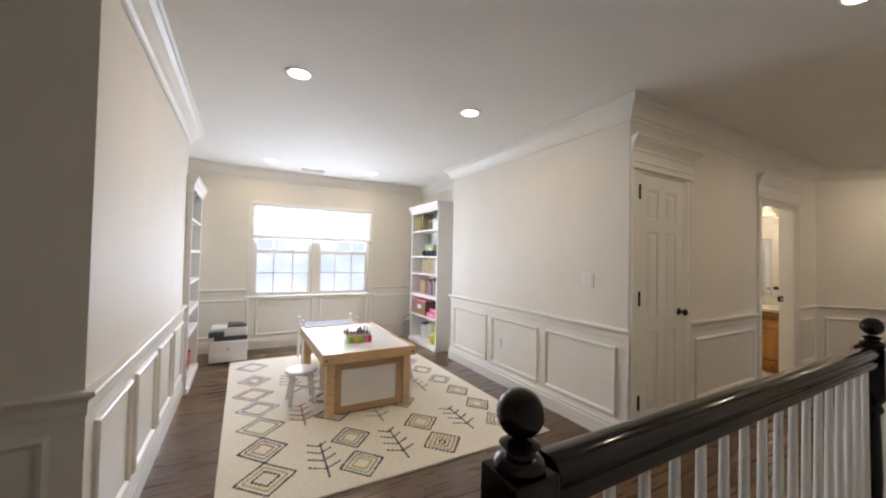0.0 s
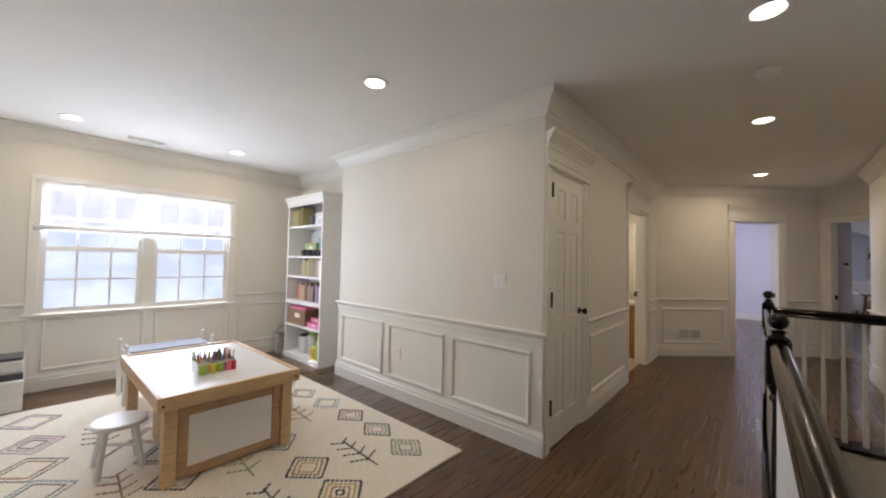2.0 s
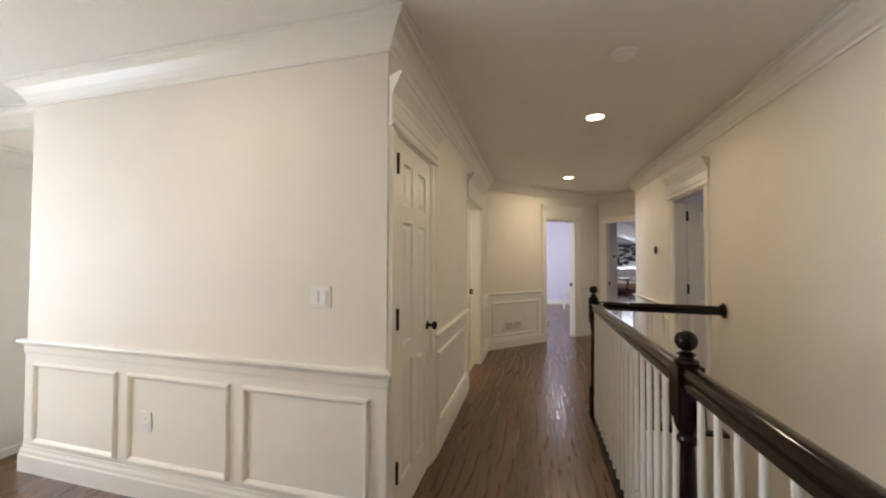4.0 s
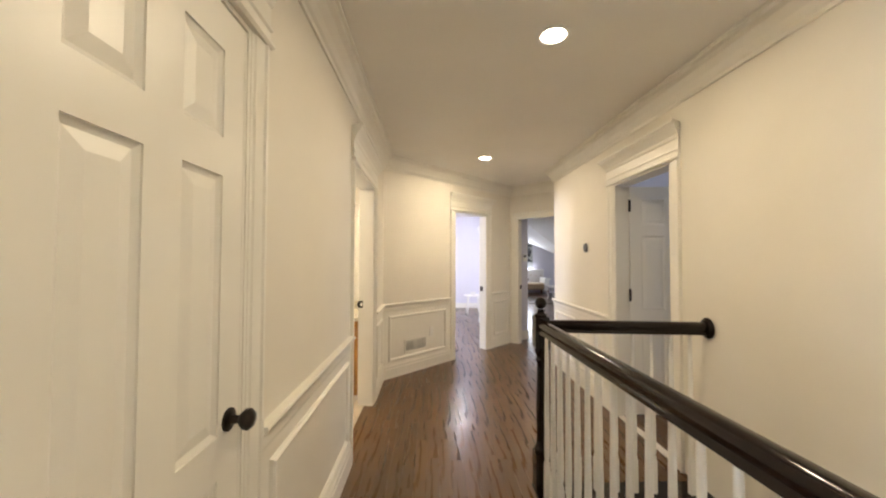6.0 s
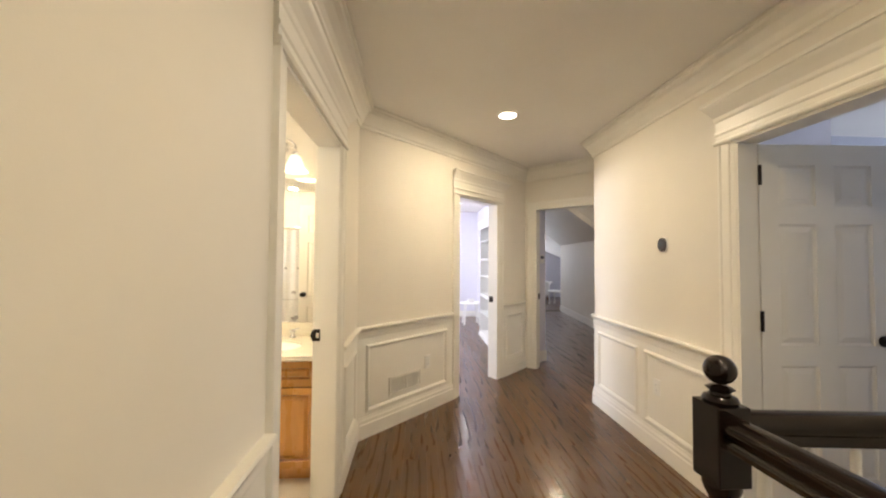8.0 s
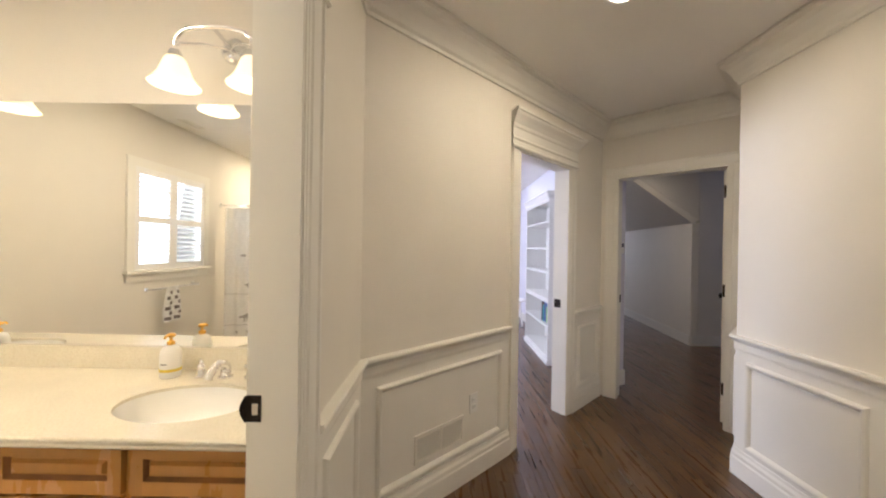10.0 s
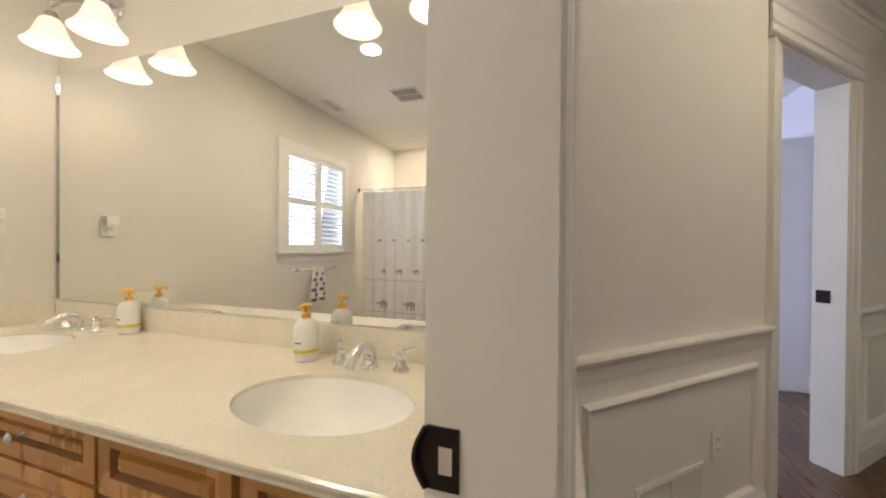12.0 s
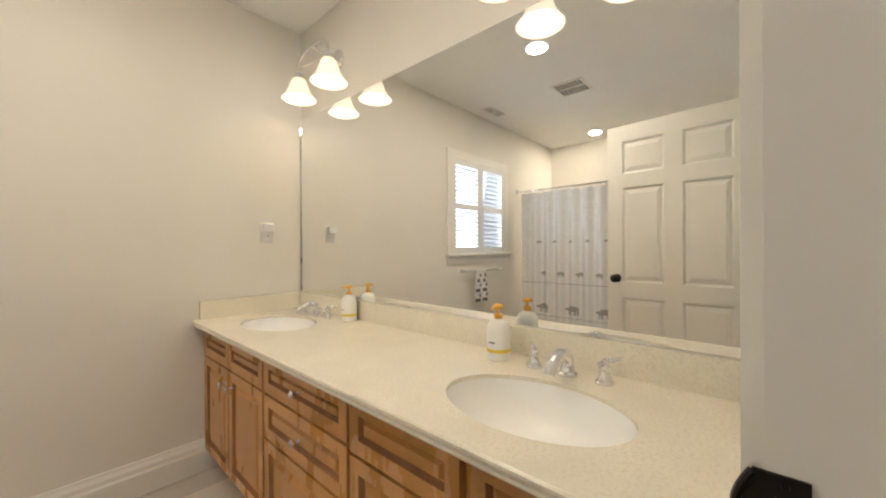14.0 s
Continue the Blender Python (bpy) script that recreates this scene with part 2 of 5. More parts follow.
def wall(name, p0, p1, m0=0.0, m1=0.0, opens=(), h=2.6, low=0.0, t=.12, material=WALL, trims=(), panels=None, crown=True, label="painted wall"):
    """opens: (u0, u1, z0, z1). trims: of 'base', 'rail'. m0, m1: tangents of half the turn at the ends."""
    M = frame_of(p0, p1)
    L = (Vector(p1) - Vector(p0)).length
    bm = bmesh.new()
    us = sorted({0.0, L, *[u for o in opens for u in o[:2]]})
    for a, b in zip(us, us[1:]):
        hole = [o for o in opens if o[0] < (a + b) / 2 < o[1]]
        spans = [(low, h)] if not hole else [(z0, z1) for z0, z1 in ((low, hole[0][2]), (hole[0][3], h)) if z1 - z0 > .01]
        for z0, z1 in spans:
            sweep(bm, [(0, z0), (0, z1), (-t, z1), (-t, z0)], a, b, m0 if a == 0 else 0, m1 if b == L else 0)
    w = tagged(part(name, bm, material, m=M), label, "wall", kind="structure")
    cuts = sorted((o[0] - CAS, o[1] + CAS) for o in opens if o[2] < .3)
    runs, at = [], 0.0
    for a, b in cuts:
        runs.append((at, a))
        at = b
    runs.append((at, L))
    if crown:
        tagged(part("crown_moulding", sweep(bmesh.new(), CROWN, 0, L, m0, m1), TRIM, w, "white crown moulding"))
    low_win = [o for o in opens if .3 <= o[2] < .9]
    for k, (a, b) in enumerate(runs):
        if b - a < .04 or (panels and panels[k] is None):
            continue
        ma, mb = (m0 if a == 0 else 0), (m1 if b == L else 0)
        if 'base' in trims:
            part("baseboard", sweep(bmesh.new(), BASE, a, b, ma, mb), TRIM, w, "white moulded baseboard")
        if 'rail' in trims:
            part("wainscot", sweep(bmesh.new(), [(0, .15), (.005, .15), (.005, .78), (0, .78)], a, b, ma, mb), TRIM, w, "white painted wainscot")
            bits = [(a, b)] if not low_win else [(a, low_win[0][0] - .08), (low_win[0][1] + .08, b)]
            for ra, rb in bits:
                part("chair_rail", sweep(bmesh.new(), RAIL, ra, rb, ma if ra == a else 0, mb if rb == b else 0), TRIM, w, "white chair rail")
            n = panels[k] if panels else max(1, round((b - a) / .85))
            e = .086
            wd = (b - a - e * (n + 1)) / n
            for i in range(n):
                x0 = a + e + i * (wd + e)
                pm = bmesh.new()
                q = [(0, 0), (.012, .004), (.019, .012), (.016, .022), (.008, .03), (0, .034)]
                for s in range(4):
                    corner = [(x0, .19), (x0 + wd, .19), (x0 + wd, .722), (x0, .722)]
                    c0, c1 = corner[s], corner[(s + 1) % 4]
                    du, dz = (c1[0] - c0[0]), (c1[1] - c0[1])
                    ll = math.hypot(du, dz)
                    du, dz = du / ll, dz / ll
                    va = [pm.verts.new((c0[0] + du * o - dz * o, .005 + nn, c0[1] + dz * o + du * o)) for nn, o in q]
                    vb = [pm.verts.new((c1[0] - du * o - dz * o, .005 + nn, c1[1] - dz * o + du * o)) for nn, o in q]
                    for j in range(len(q) - 1):
                        pm.faces.new((va[j], vb[j], vb[j + 1], va[j + 1]))
                part("panel_moulding", pm, TRIM, w)
    return w, M, L


def casing(M, u0, u1, top, t=.12, head=True, back=True, jamb_mat=TRIM, name="door_casing"):
    """White casing round an opening, its jambs, and an entablature over it."""
    c = thing(name, M, "white door casing with a moulded head", "door frame", kind="structure")
    prof = [(-CAS, 0), (-CAS, .024), (-CAS + .014, .024), (-CAS + .02, .018), (-.022, .015), (-.016, .01), (0, .01), (0, 0)]
    for side, u in ((-1, u0), (1, u1)):
        bm = bmesh.new()
        pts = [(u - side * a, n) for a, n in prof]
        lo, hi = [bm.verts.new((x, n, 0)) for x, n in pts], [bm.verts.new((x, n, top + .0)) for x, n in pts]
        for i in range(len(pts)):
            j = (i + 1) % len(pts)
            bm.faces.new((lo[i], lo[j], hi[j], hi[i]))
        bm.faces.new(lo)
        bm.faces.new(hi)
        part("casing_leg", bm, TRIM, c)
        part("jamb", boxed(min(u, u - side * .014), -t - .004, 0, max(u, u - side * .014), .008, top - .002), jamb_mat, c)
        part("door_stop", boxed(min(u - side * .014, u - side * .026), -.052, 0, max(u - side * .014, u - side * .026), .004, top - .02), jamb_mat, c)
        if back:
            part("casing_leg", boxed(min(u, u + side * CAS), -t - .02, 0, max(u, u + side * CAS), -t, top + CAS), TRIM, c)
    part("head_jamb", boxed(u0, -t - .004, top - .014, u1, .008, top), jamb_mat, c)
    if back:
        part("casing_head", boxed(u0, -t - .02, top, u1, -t, top + CAS), TRIM, c)
    a, b = u0 - CAS, u1 + CAS
    if head:
        H = [(0, top), (.026, top), (.034, top + .008), (.034, top + .018), (.022, top + .026), (.02, top + .03), (.02, top + .055), (.028, top + .062), (.028, top + .07), (.021, top + .078), (.021, top + .135), (.028, top + .145),
             (.032, top + .165), (.05, top + .19), (.072, top + .215), (.08, top + .23), (.09, top + .232), (.09, top + .25), (0, top + .25)]
        part("entablature", sweep(bmesh.new(), H, a, b, .6, .6), TRIM, c, "moulded white entablature")
    else:
        H = [(0, top), (.01, top), (.016, top + .02), (.018, top + .07), (.026, top + .088), (0, top + .088)]
        part("casing_head_front", sweep(bmesh.new(), H, a, b), TRIM, c)
    return c


def door_leaf(name, w, h, m, label, knob_u=None, mat_=TRIM, kind="structure", hinges=None):
    """A six-panel door; x runs from the hinge, y is its thickness (0 to 0.035)."""
    d = thing(name, m, label, "door", kind=kind)
    st, T = .105, .035
    zs = [0, .2, .82, .93, 1.60, 1.70, h - .11 - .0, h]
    zs[6] = h - .115
    bm = bmesh.new()
    half = (w - 3 * st) / 2
    for x0 in (0, st + half, w - st):
        box(bm, x0, 0, 0, x0 + st, T, h)
    for x0 in (st, 2 * st + half):
        for a, b in ((zs[0], zs[1]), (zs[2], zs[3]), (zs[4], zs[5]), (zs[6], zs[7])):
            box(bm, x0, 0, a, x0 + half, T, b)
    part("door_frame", bm, mat_, d)
    for x0 in (st, 2 * st + half):
        for a, b in ((zs[1], zs[2]), (zs[3], zs[4]), (zs[5], zs[6])):
            pm = bmesh.new()
            for f, s in ((.011, -1), (T - .011, 1)):
                x1, g = x0 + half, .045
                o = [pm.verts.new(p) for p in ((x0, f - s * -.006, a), (x1, f + s * .006, a), (x1, f + s * .006, b), (x0, f + s * .006, b))]
                k = [pm.verts.new(p) for p in ((x0 + .014, f, a + .014), (x1 - .014, f, a + .014), (x1 - .014, f, b - .014), (x0 + .014, f, b - .014))]
                i = [pm.verts.new(p) for p in ((x0 + g, f + s * .007, a + g), (x1 - g, f + s * .007, a + g), (x1 - g, f + s * .007, b - g), (x0 + g, f + s * .007, b - g))]
                for p, q in ((o, k), (k, i)):
                    for j in range(4):
                        pm.faces.new((p[j], p[(j + 1) % 4], q[(j + 1) % 4], q[j]))
                pm.faces.new(i)
            part("door_panel", pm, mat_, d)
    if knob_u is not None:
        for s, y in ((-1, 0), (1, T)):
            k = lathe([(.03, 0), (.03, .006), (.012, .01), (.01, .03), (.018, .036), (.027, .046), (.028, .056), (.02, .066), (.001, .07)], 20,
                      Matrix.Translation((knob_u, y, .955)) @ Matrix.Rotation(radians(-90 * s), 4, 'X'))
            part("door_knob", k, BRONZE, d, "dark bronze round knob", True)
    for hz in hinges or ():
        b = boxed(-.004, -.004, hz - .05, .012, .001, hz + .05)
        lathe([(.008, hz - .055), (.008, hz + .055)], 10, Matrix.Translation((-.006, -.012, 0)), b)
        box(b, -.0025, .002, hz - .05, 0, .033, hz + .05)
        part("hinge", b, BRONZE, d, "dark bronze hinge")
    return d

# ---- structure: hall and play area ----
T45 = math.tan(radians(22.5))
TOP = 2.075
BR = ('base', 'rail')
wall("wall_south", (-2.5, -.40), (6.97, -.39), -1, T45, [(7.07, 7.86, 0, TOP)], trims=BR, panels=[None, 2], low=-2.8, label="cream wall beside the stairwell")
_, M2, L2 = wall("wall_passage_south", (6.97, -.39), (7.41, -.83), T45, -1, trims=BR, panels=[1], label="short cream angled wall")
_, M3, L3 = wall("wall_passage_end", (7.41, -.83), (8.18, -.05), -1, -1, [(.115, .965, 0, TOP)], trims=(), label="cream wall with an open doorway")
_, M4, L4 = wall("wall_angled", (8.18, -.05), (6.33, 1.84), -1, -T45, [(.655, 1.41, 0, TOP)], trims=BR, panels=[1, 1], label="cream angled wall with wainscot")
_, M5, L5 = wall("wall_north_hall", (6.33, 1.84), (2.45, 1.81), -T45, 1, [(.70, 1.62, 0, TOP), (3.125, 3.785, 0, TOP)], trims=BR, panels=[1, 1, None], label="cream hall wall with wainscot")
_, M6, L6 = wall("wall_switch", (2.45, 1.81), (2.46, 4.42), 1, 1, trims=BR, panels=[3], label="cream wall with three wainscot panels")
wall("wall_return_east", (2.46, 4.42), (2.75, 4.42), 1, -1, trims=BR, panels=[1], label="short cream return wall")
wall("wall_recess_east", (2.75, 4.42), (2.75, 6.0), -1, -1, trims=('base',), label="cream recess wall")
WO = (1.00, 2.69, .76, 2.06)
_, M9, L9 = wall("wall_window", (2.75, 6.0), (-.87, 6.0), -1, -1, [WO], trims=BR, panels=[4], label="cream window wall with wainscot")
wall("wall_recess_west", (-.87, 6.0), (-.87, 4.45), -1, -1, trims=('base',), label="cream recess wall")
wall("wall_return_west", (-.87, 4.45), (-.57, 4.45), -1, 1, trims=(), label="short cream return wall")
wall("wall_west", (-.57, 4.45), (-.57, 1.93), 1, 1, trims=BR, panels=[4], label="cream wall with wainscot panels")
wall("wall_landing", (-.57, 1.93), (-2.5, 1.93), 1, -1, trims=BR, panels=[2], label="cream landing wall with wainscot")
wall("wall_landing_end", (-2.5, 1.93), (-2.5, -.40), -1, -1, trims=('base',), label="cream landing wall")

for nm, x0, y0, x1, y1 in (("ceiling", -2.7, -1.2, 8.35, 1.86), ("ceiling", -1.0, 1.86, 2.6, 6.1), ("ceiling", 2.6, 4.25, 2.9, 6.1)):
    tagged(part(nm, boxed(x0, y0, 2.6, x1, y1, 2.72), CEIL), "smooth off-white ceiling", "ceiling", kind="structure")
tagged(part("ceiling", boxed(2.45, 1.862, 2.6, 6.5, 4.24, 2.715), CEIL), "off-white bathroom ceiling", "ceiling", kind="structure")

# doors and casings
casing(M5, .70, 1.62, TOP)
casing(M5, 3.125, 3.785, TOP)
casing(M4, .655, 1.41, TOP)
casing(M3, .115, .965, TOP, head=False)
MS = frame_of((-2.5, -.40), (6.97, -.39))
casing(MS, 7.07, 7.86, TOP)
door_leaf("door_closet", .625, TOP - .03, M5 @ pose(3.768, .003, .012, 0, 0, 180), "closed white six-panel closet door", .565, hinges=(.30, 1.085, 1.90))
door_leaf("door_bathroom", .84, TOP - .03, pose(4.755, 1.985, .012, 0, 0, 95), "white six-panel bathroom door standing open", .775, kind="structure")
door_leaf("door_bedroom", .74, TOP - .03, MS @ pose(7.842, -.128, .012, 0, 0, -93), "white six-panel door standing open into a bedroom", .68, hinges=(.27, 1.065, 1.87))
door_leaf("door_loft", .80, TOP - .03, M3 @ pose(.14, -.13, .012, 0, 0, -86), "white six-panel door standing open", .74, hinges=(.27, 1.065, 1.87))

# floors
tagged(part("floor", boxed(-2.6, .6, -.25, 8.4, 6.1, -.012), GROOVE), "dark oak floor base", "floor", kind="structure")
tagged(part("floor_landing", boxed(-2.6, -.5, -.25, .37, .6, -.012), GROOVE), "dark oak landing base", "floor", kind="structure")
tagged(part("floor_east", boxed(4.31, -5.5, -.25, 13.5, .6, -.012), GROOVE), "dark oak floor base", "floor", kind="structure")
tagged(part("floor_bedroom", boxed(8.4, .6, -.25, 13.5, 6.1, -.012), GROOVE), "dark oak floor base", "floor", kind="structure")

# window of the play area
win = thing("window_1", M9, "white double window with two sashes and muntins", "window", kind="structure")
u0, u1, z0, z1 = WO
cb = bmesh.new()
box(cb, u0 - .08, 0, z0, u0, .02, z1 + .08, .004)
part("window_casing", cb, TRIM, win)
part("window_casing", boxed(u1, 0, z0, u1 + .08, .02, z1 + .08, bevel=.004), TRIM, win)
part("window_casing", boxed(u0, 0, z1, u1, .02, z1 + .08, bevel=.004), TRIM, win)
part("window_sill", boxed(u0 - .1, -.06, z0 - .03, u1 + .1, .05, z0, bevel=.006), TRIM, win)
part("window_apron", boxed(u0 - .08, 0, z0 - .05, u1 + .08, .016, z0 - .03, bevel=.003), TRIM, win)
mid = (u0 + u1) / 2
part("mullion", boxed(mid - .05, -.1, z0, mid + .05, .01, z1), TRIM, win)
for a, b in ((u0, mid - .05), (mid + .05, u1)):
    for (c, d), n in (((z0, (z0 + z1) / 2 + .02), -.05), (((z0 + z1) / 2 - .02, z1), -.085)):
        s = bmesh.new()
        box(s, a, n, c, a + .045, n + .034, d)
        box(s, b - .045, n, c, b, n + .034, d)
        box(s, a + .045, n, c, b - .045, n + .034, c + .05)
        box(s, a + .045, n, d - .045, b - .045, n + .034, d)
        part("window_frame", s, WHITE, win)
        for k in (1, 2):
            x = a + (b - a) * k / 3
            part("muntin", boxed(x - .009, n + .008, c + .05, x + .009, n + .026, d - .045), WHITE, win)
        zc = (c + d) / 2
        part("muntin", boxed(a + .045, n + .007, zc - .009, b - .045, n + .027, zc + .009), WHITE, win)
        g = part("pane", boxed(a + .045, n + .015, c + .05, b - .045, n + .019, d - .045), GLASS, win)
        g.visible_shadow = False
# sheer roman shades, drawn half up
for a, b in ((u0 - .05, u1 + .05),):
    sh = thing("roman_shade", M9, "sheer white roman shade drawn partly up the window", "blind")
    bm = bmesh.new()
    nseg = 26
    cols = 40
    grid = [[bm.verts.new((a + (b - a) * i / cols, .028 + .004 * math.sin(i * 1.9) * (j / nseg), z1 + .07 - (z1 + .07 - 1.62) * j / nseg)) for i in range(cols + 1)] for j in range(nseg + 1)]
    for j in range(nseg):
        for i in range(cols):
            bm.faces.new((grid[j][i], grid[j][i + 1], grid[j + 1][i + 1], grid[j + 1][i]))
    fb = part("fabric", bm, BLIND, sh)
    fb.visible_shadow = False
    part("headrail", boxed(a, .021, z1 + .03, b, .045, z1 + .078, bevel=.004), WHITE, sh)
    for k in range(3):
        part("fabric_fold", boxed(a, .024 + .004 * k, 1.585 + .012 * k, b, .05 - .004 * k, 1.615 + .012 * k, bevel=.006), WHITE if k else BLIND, sh)

# ---- ceiling fittings ----


def can_light(x, y, z=2.6, power=6.3, color=WARM):
    c = thing("recessed_light", pose(x, y, z), "round white recessed ceiling light, lit", "ceiling light", "recessed lights")
    part("trim_ring", lathe([(.07, -.001), (.095, -.001), (.095, -.005), (.085, -.009), (.072, -.006), (.068, -.003)], 28), WHITE, c, smooth=True)
    part("lens", lathe([(.068, -.002), (.066, -.004), (.04, -.0055), (.002, -.006)], 28), GLOW, c, "glowing lens")
    lamp("recessed_lamp", 'AREA', pose(x, y, z - .012), power, color, .13)


for x, y in ((.22, 2.72), (1.56, 2.66)):
    can_light(x, y, power=4.8)
for x, y in ((.21, 5.33), (1.57, 5.3)):
    can_light(x, y, power=4.6)
for x, y, p in ((2.31, .61, 5.3), (4.02, .62, 6.4), (6.38, .64, 9.2)):
    can_light(x, y, power=p)
sd = thing("smoke_detector", pose(3.04, .61, 2.6), "round white smoke detector on the ceiling", "smoke detector")
part("base", lathe([(.07, 0), (.07, -.012), (.066, -.014)], 28), PLASTIC, sd)
part("dome", lathe([(.06, -.014), (.058, -.03), (.045, -.038), (.002, -.04)], 28), PLASTIC, sd, smooth=True)
for i in range(4):
    part("slot", boxed(-.004, .03, -.039, .004, .05, -.034, m=Matrix.Rotation(i * 1.571, 4, 'Z')), PLASTIC, sd)


# grey of the vent backing, the shade between the slats painted in
VENT_SHADE = tint("vent_gap_shade", .27, .26, .25)


def grille(name, m, w, h, slats, label, vertical=True):
    g = thing(name, m, label, "vent")
    b = bmesh.new()
    for x0, x1, y0, y1 in ((0, .015, 0, h), (w - .015, w, 0, h), (.015, w - .015, 0, .015), (.015, w - .015, h - .015, h)):
        box(b, x0, 0, y0, x1, .008, y1)
    box(b, w / 2 - .006, 0, .015, w / 2 + .006, .007, h - .015)
    part("frame", b, TRIM, g)
    part("backing", boxed(.01, .0005, .01, w - .01, .0015, h - .01), VENT_SHADE, g)
    for i in range(slats):
        z = .02 + (h - .04) * i / (slats - 1)
        part("slat", boxed(.015, .001, z - .0016, w - .015, .006, z + .0012), TRIM, g)
    return g


grille("ceiling_vent", pose(.62, 5.55, 2.6, -90, 0, 0), .32, .12, 8, "white ceiling air vent")
grille("wall_vent", M4 @ pose(1.95, .006, .255), .37, .15, 16, "white wall return-air grille set in the wainscot")


def plate(m, w, h, label, cat, toggles=0, outlet=False):
    p = thing(cat.replace(" ", "_"), m, label, cat)
    part("plate", boxed(-w / 2, 0, -h / 2, w / 2, .006, h / 2, bevel=.002), PLASTIC, p)
    for i in range(toggles):
        x = (i - (toggles - 1) / 2) * .046
        part("rocker", boxed(x - .016, .006, -.033, x + .016, .011, .033, bevel=.002), WHITE, p)
    if outlet:
        for z in (-.02, .02):
            part("socket", boxed(-.016, .006, z - .013, .016, .009, z + .013, bevel=.002), WHITE, p)
            part("slot", boxed(-.008, .009, z - .005, -.006, .0095, z + .005), GREY, p)
            part("slot", boxed(.006, .009, z - .005, .008, .0095, z + .005), GREY, p)
    return p


plate(M6 @ pose(.37, .0, 1.215), .12, .118, "white double rocker light switch on the wall", "light switch", 2)
plate(M6 @ pose(1.53, .006, .445), .072, .116, "white wall outlet in the wainscot", "outlet", outlet=True)
plate(M4 @ pose(1.86, .006, .45), .072, .116, "white wall outlet above the grille", "outlet", outlet=True)
plate(MS @ pose(8.53, .006, .48), .072, .116, "white wall outlet in the wainscot", "outlet", outlet=True)
plate(frame_of((-.57, 4.45), (-.57, 1.93)) @ pose(.55, .006, .44), .072, .116, "white wall outlet in the wainscot", "outlet", outlet=True)
th = thing("thermostat", MS @ pose(8.44, 0, 1.52), "small dark grey oval thermostat on a white plate", "thermostat")
STAND = Matrix.Rotation(radians(-90), 4, 'X')
part("plate", lathe([(.05, 0), (.05, .006), (.046, .009)], 28, Matrix.Diagonal((.86, 1, 1.12, 1)) @ STAND), PLASTIC, th, smooth=True)
part("body", lathe([(.043, .009), (.043, .024), (.038, .03), (.002, .032)], 28, Matrix.Diagonal((.86, 1, 1.15, 1)) @ STAND), GREY, th, "dark grey oval face", True)
part("screen", boxed(-.018, .0315, -.012, .018, .033, .016, bevel=.002), tint("thermostat_screen", .12, .14, .16, .2), th)

# ---- stairwell: guard rail, newels, balusters, flight ----
RY = .595


def newel(x, y, tall):
    n = thing("newel_post", pose(x, y, 0) @ Matrix.Diagonal((1, 1, tall, 1)), "dark espresso turned newel post with a ball top", "newel post", "newel posts")
    part("base_block", boxed(-.043, -.043, -.012, .043, .043, .22, bevel=.003), ESPRESSO, n)
    part("shaft", lathe([(.036, .22), (.042, .235), (.042, .245), (.03, .26), (.027, .3), (.029, .5), (.024, .72), (.023, .76), (.033, .775), (.033, .785), (.026, .8), (.036, .82), (.042, .835), (.042, .85)], 24), ESPRESSO, n, smooth=True)
    part("top_block", boxed(-.043, -.043, .85, .043, .043, 1.045, bevel=.004), ESPRESSO, n)
    part("collar", lathe([(.036, 1.045), (.04, 1.052), (.036, 1.06), (.024, 1.066), (.022, 1.072), (.032, 1.08), (.018, 1.088)], 24), ESPRESSO, n, smooth=True)
    part("ball", lathe(ball(.0365, 1.126, 14), 28), ESPRESSO, n, smooth=True)


POSTS = ((.30, .56), (2.265, .585), (4.354, RY))
for (x, y), tall in zip(POSTS, (1.018, 1.0, 1.0)):
    newel(x, y, tall)
HR = [(-.030, 0.949), (.030, 0.949), (.030, 0.964), (.024, 0.972), (.031, 0.986), (.033, 0.999), (.026, 1.014), (.012, 1.022), (-.012, 1.022), (-.026, 1.014), (-.033, 0.999), (-.031, 0.986), (-.024, 0.972), (-.030, 0.964)]


def baluster():
    b = thing("baluster", None, "white turned wooden baluster", "baluster", "stair balusters")
    part("lower_block", boxed(-.016, -.016, 0, .016, .016, .2, bevel=.002), WHITE, b)
    part("spindle", lathe([(.015, .2), (.018, .212), (.012, .225), (.016, .25), (.0165, .32), (.013, .6), (.010, .945)], 12), WHITE, b, smooth=True)
    return b


first = baluster()
placed = False
for (p0, p1), rise in zip(zip(POSTS, POSTS[1:]), ((.05, .022), (.012, 0))):
    FM = frame_of(p0, p1)
    LL = math.dist(p0, p1)
    slope = Matrix.Translation((0, 0, rise[0])) @ Matrix.Rotation(math.atan2(rise[0] - rise[1], LL), 4, 'Y')
    rail_ = thing("handrail", FM @ slope, "glossy dark espresso wooden handrail", "handrail", "handrails")
    part("rail", sweep(bmesh.new(), HR, .04, LL - .04), ESPRESSO, rail_, smooth=True)
    part("fillet", boxed(.043, -.012, .940, LL - .043, .012, .950), ESPRESSO, rail_)
    n = round(LL / .112)
    for i in range(1, n):
        if placed:
            copy_thing(first, FM @ pose(LL * i / n, 0, 0) @ Matrix.Diagonal((1, 1, 1 + (rise[0] + (rise[1] - rise[0]) * i / n) / .945, 1)))
        else:
            first.matrix_world, placed = FM @ pose(LL * i / n, 0, 0), True
            first.location.z = .0
rail_ = thing("handrail", pose(4.298, .003, 0, 0, 0, 84.6), "dark espresso handrail meeting the wall at a round rosette", "handrail", "handrails")
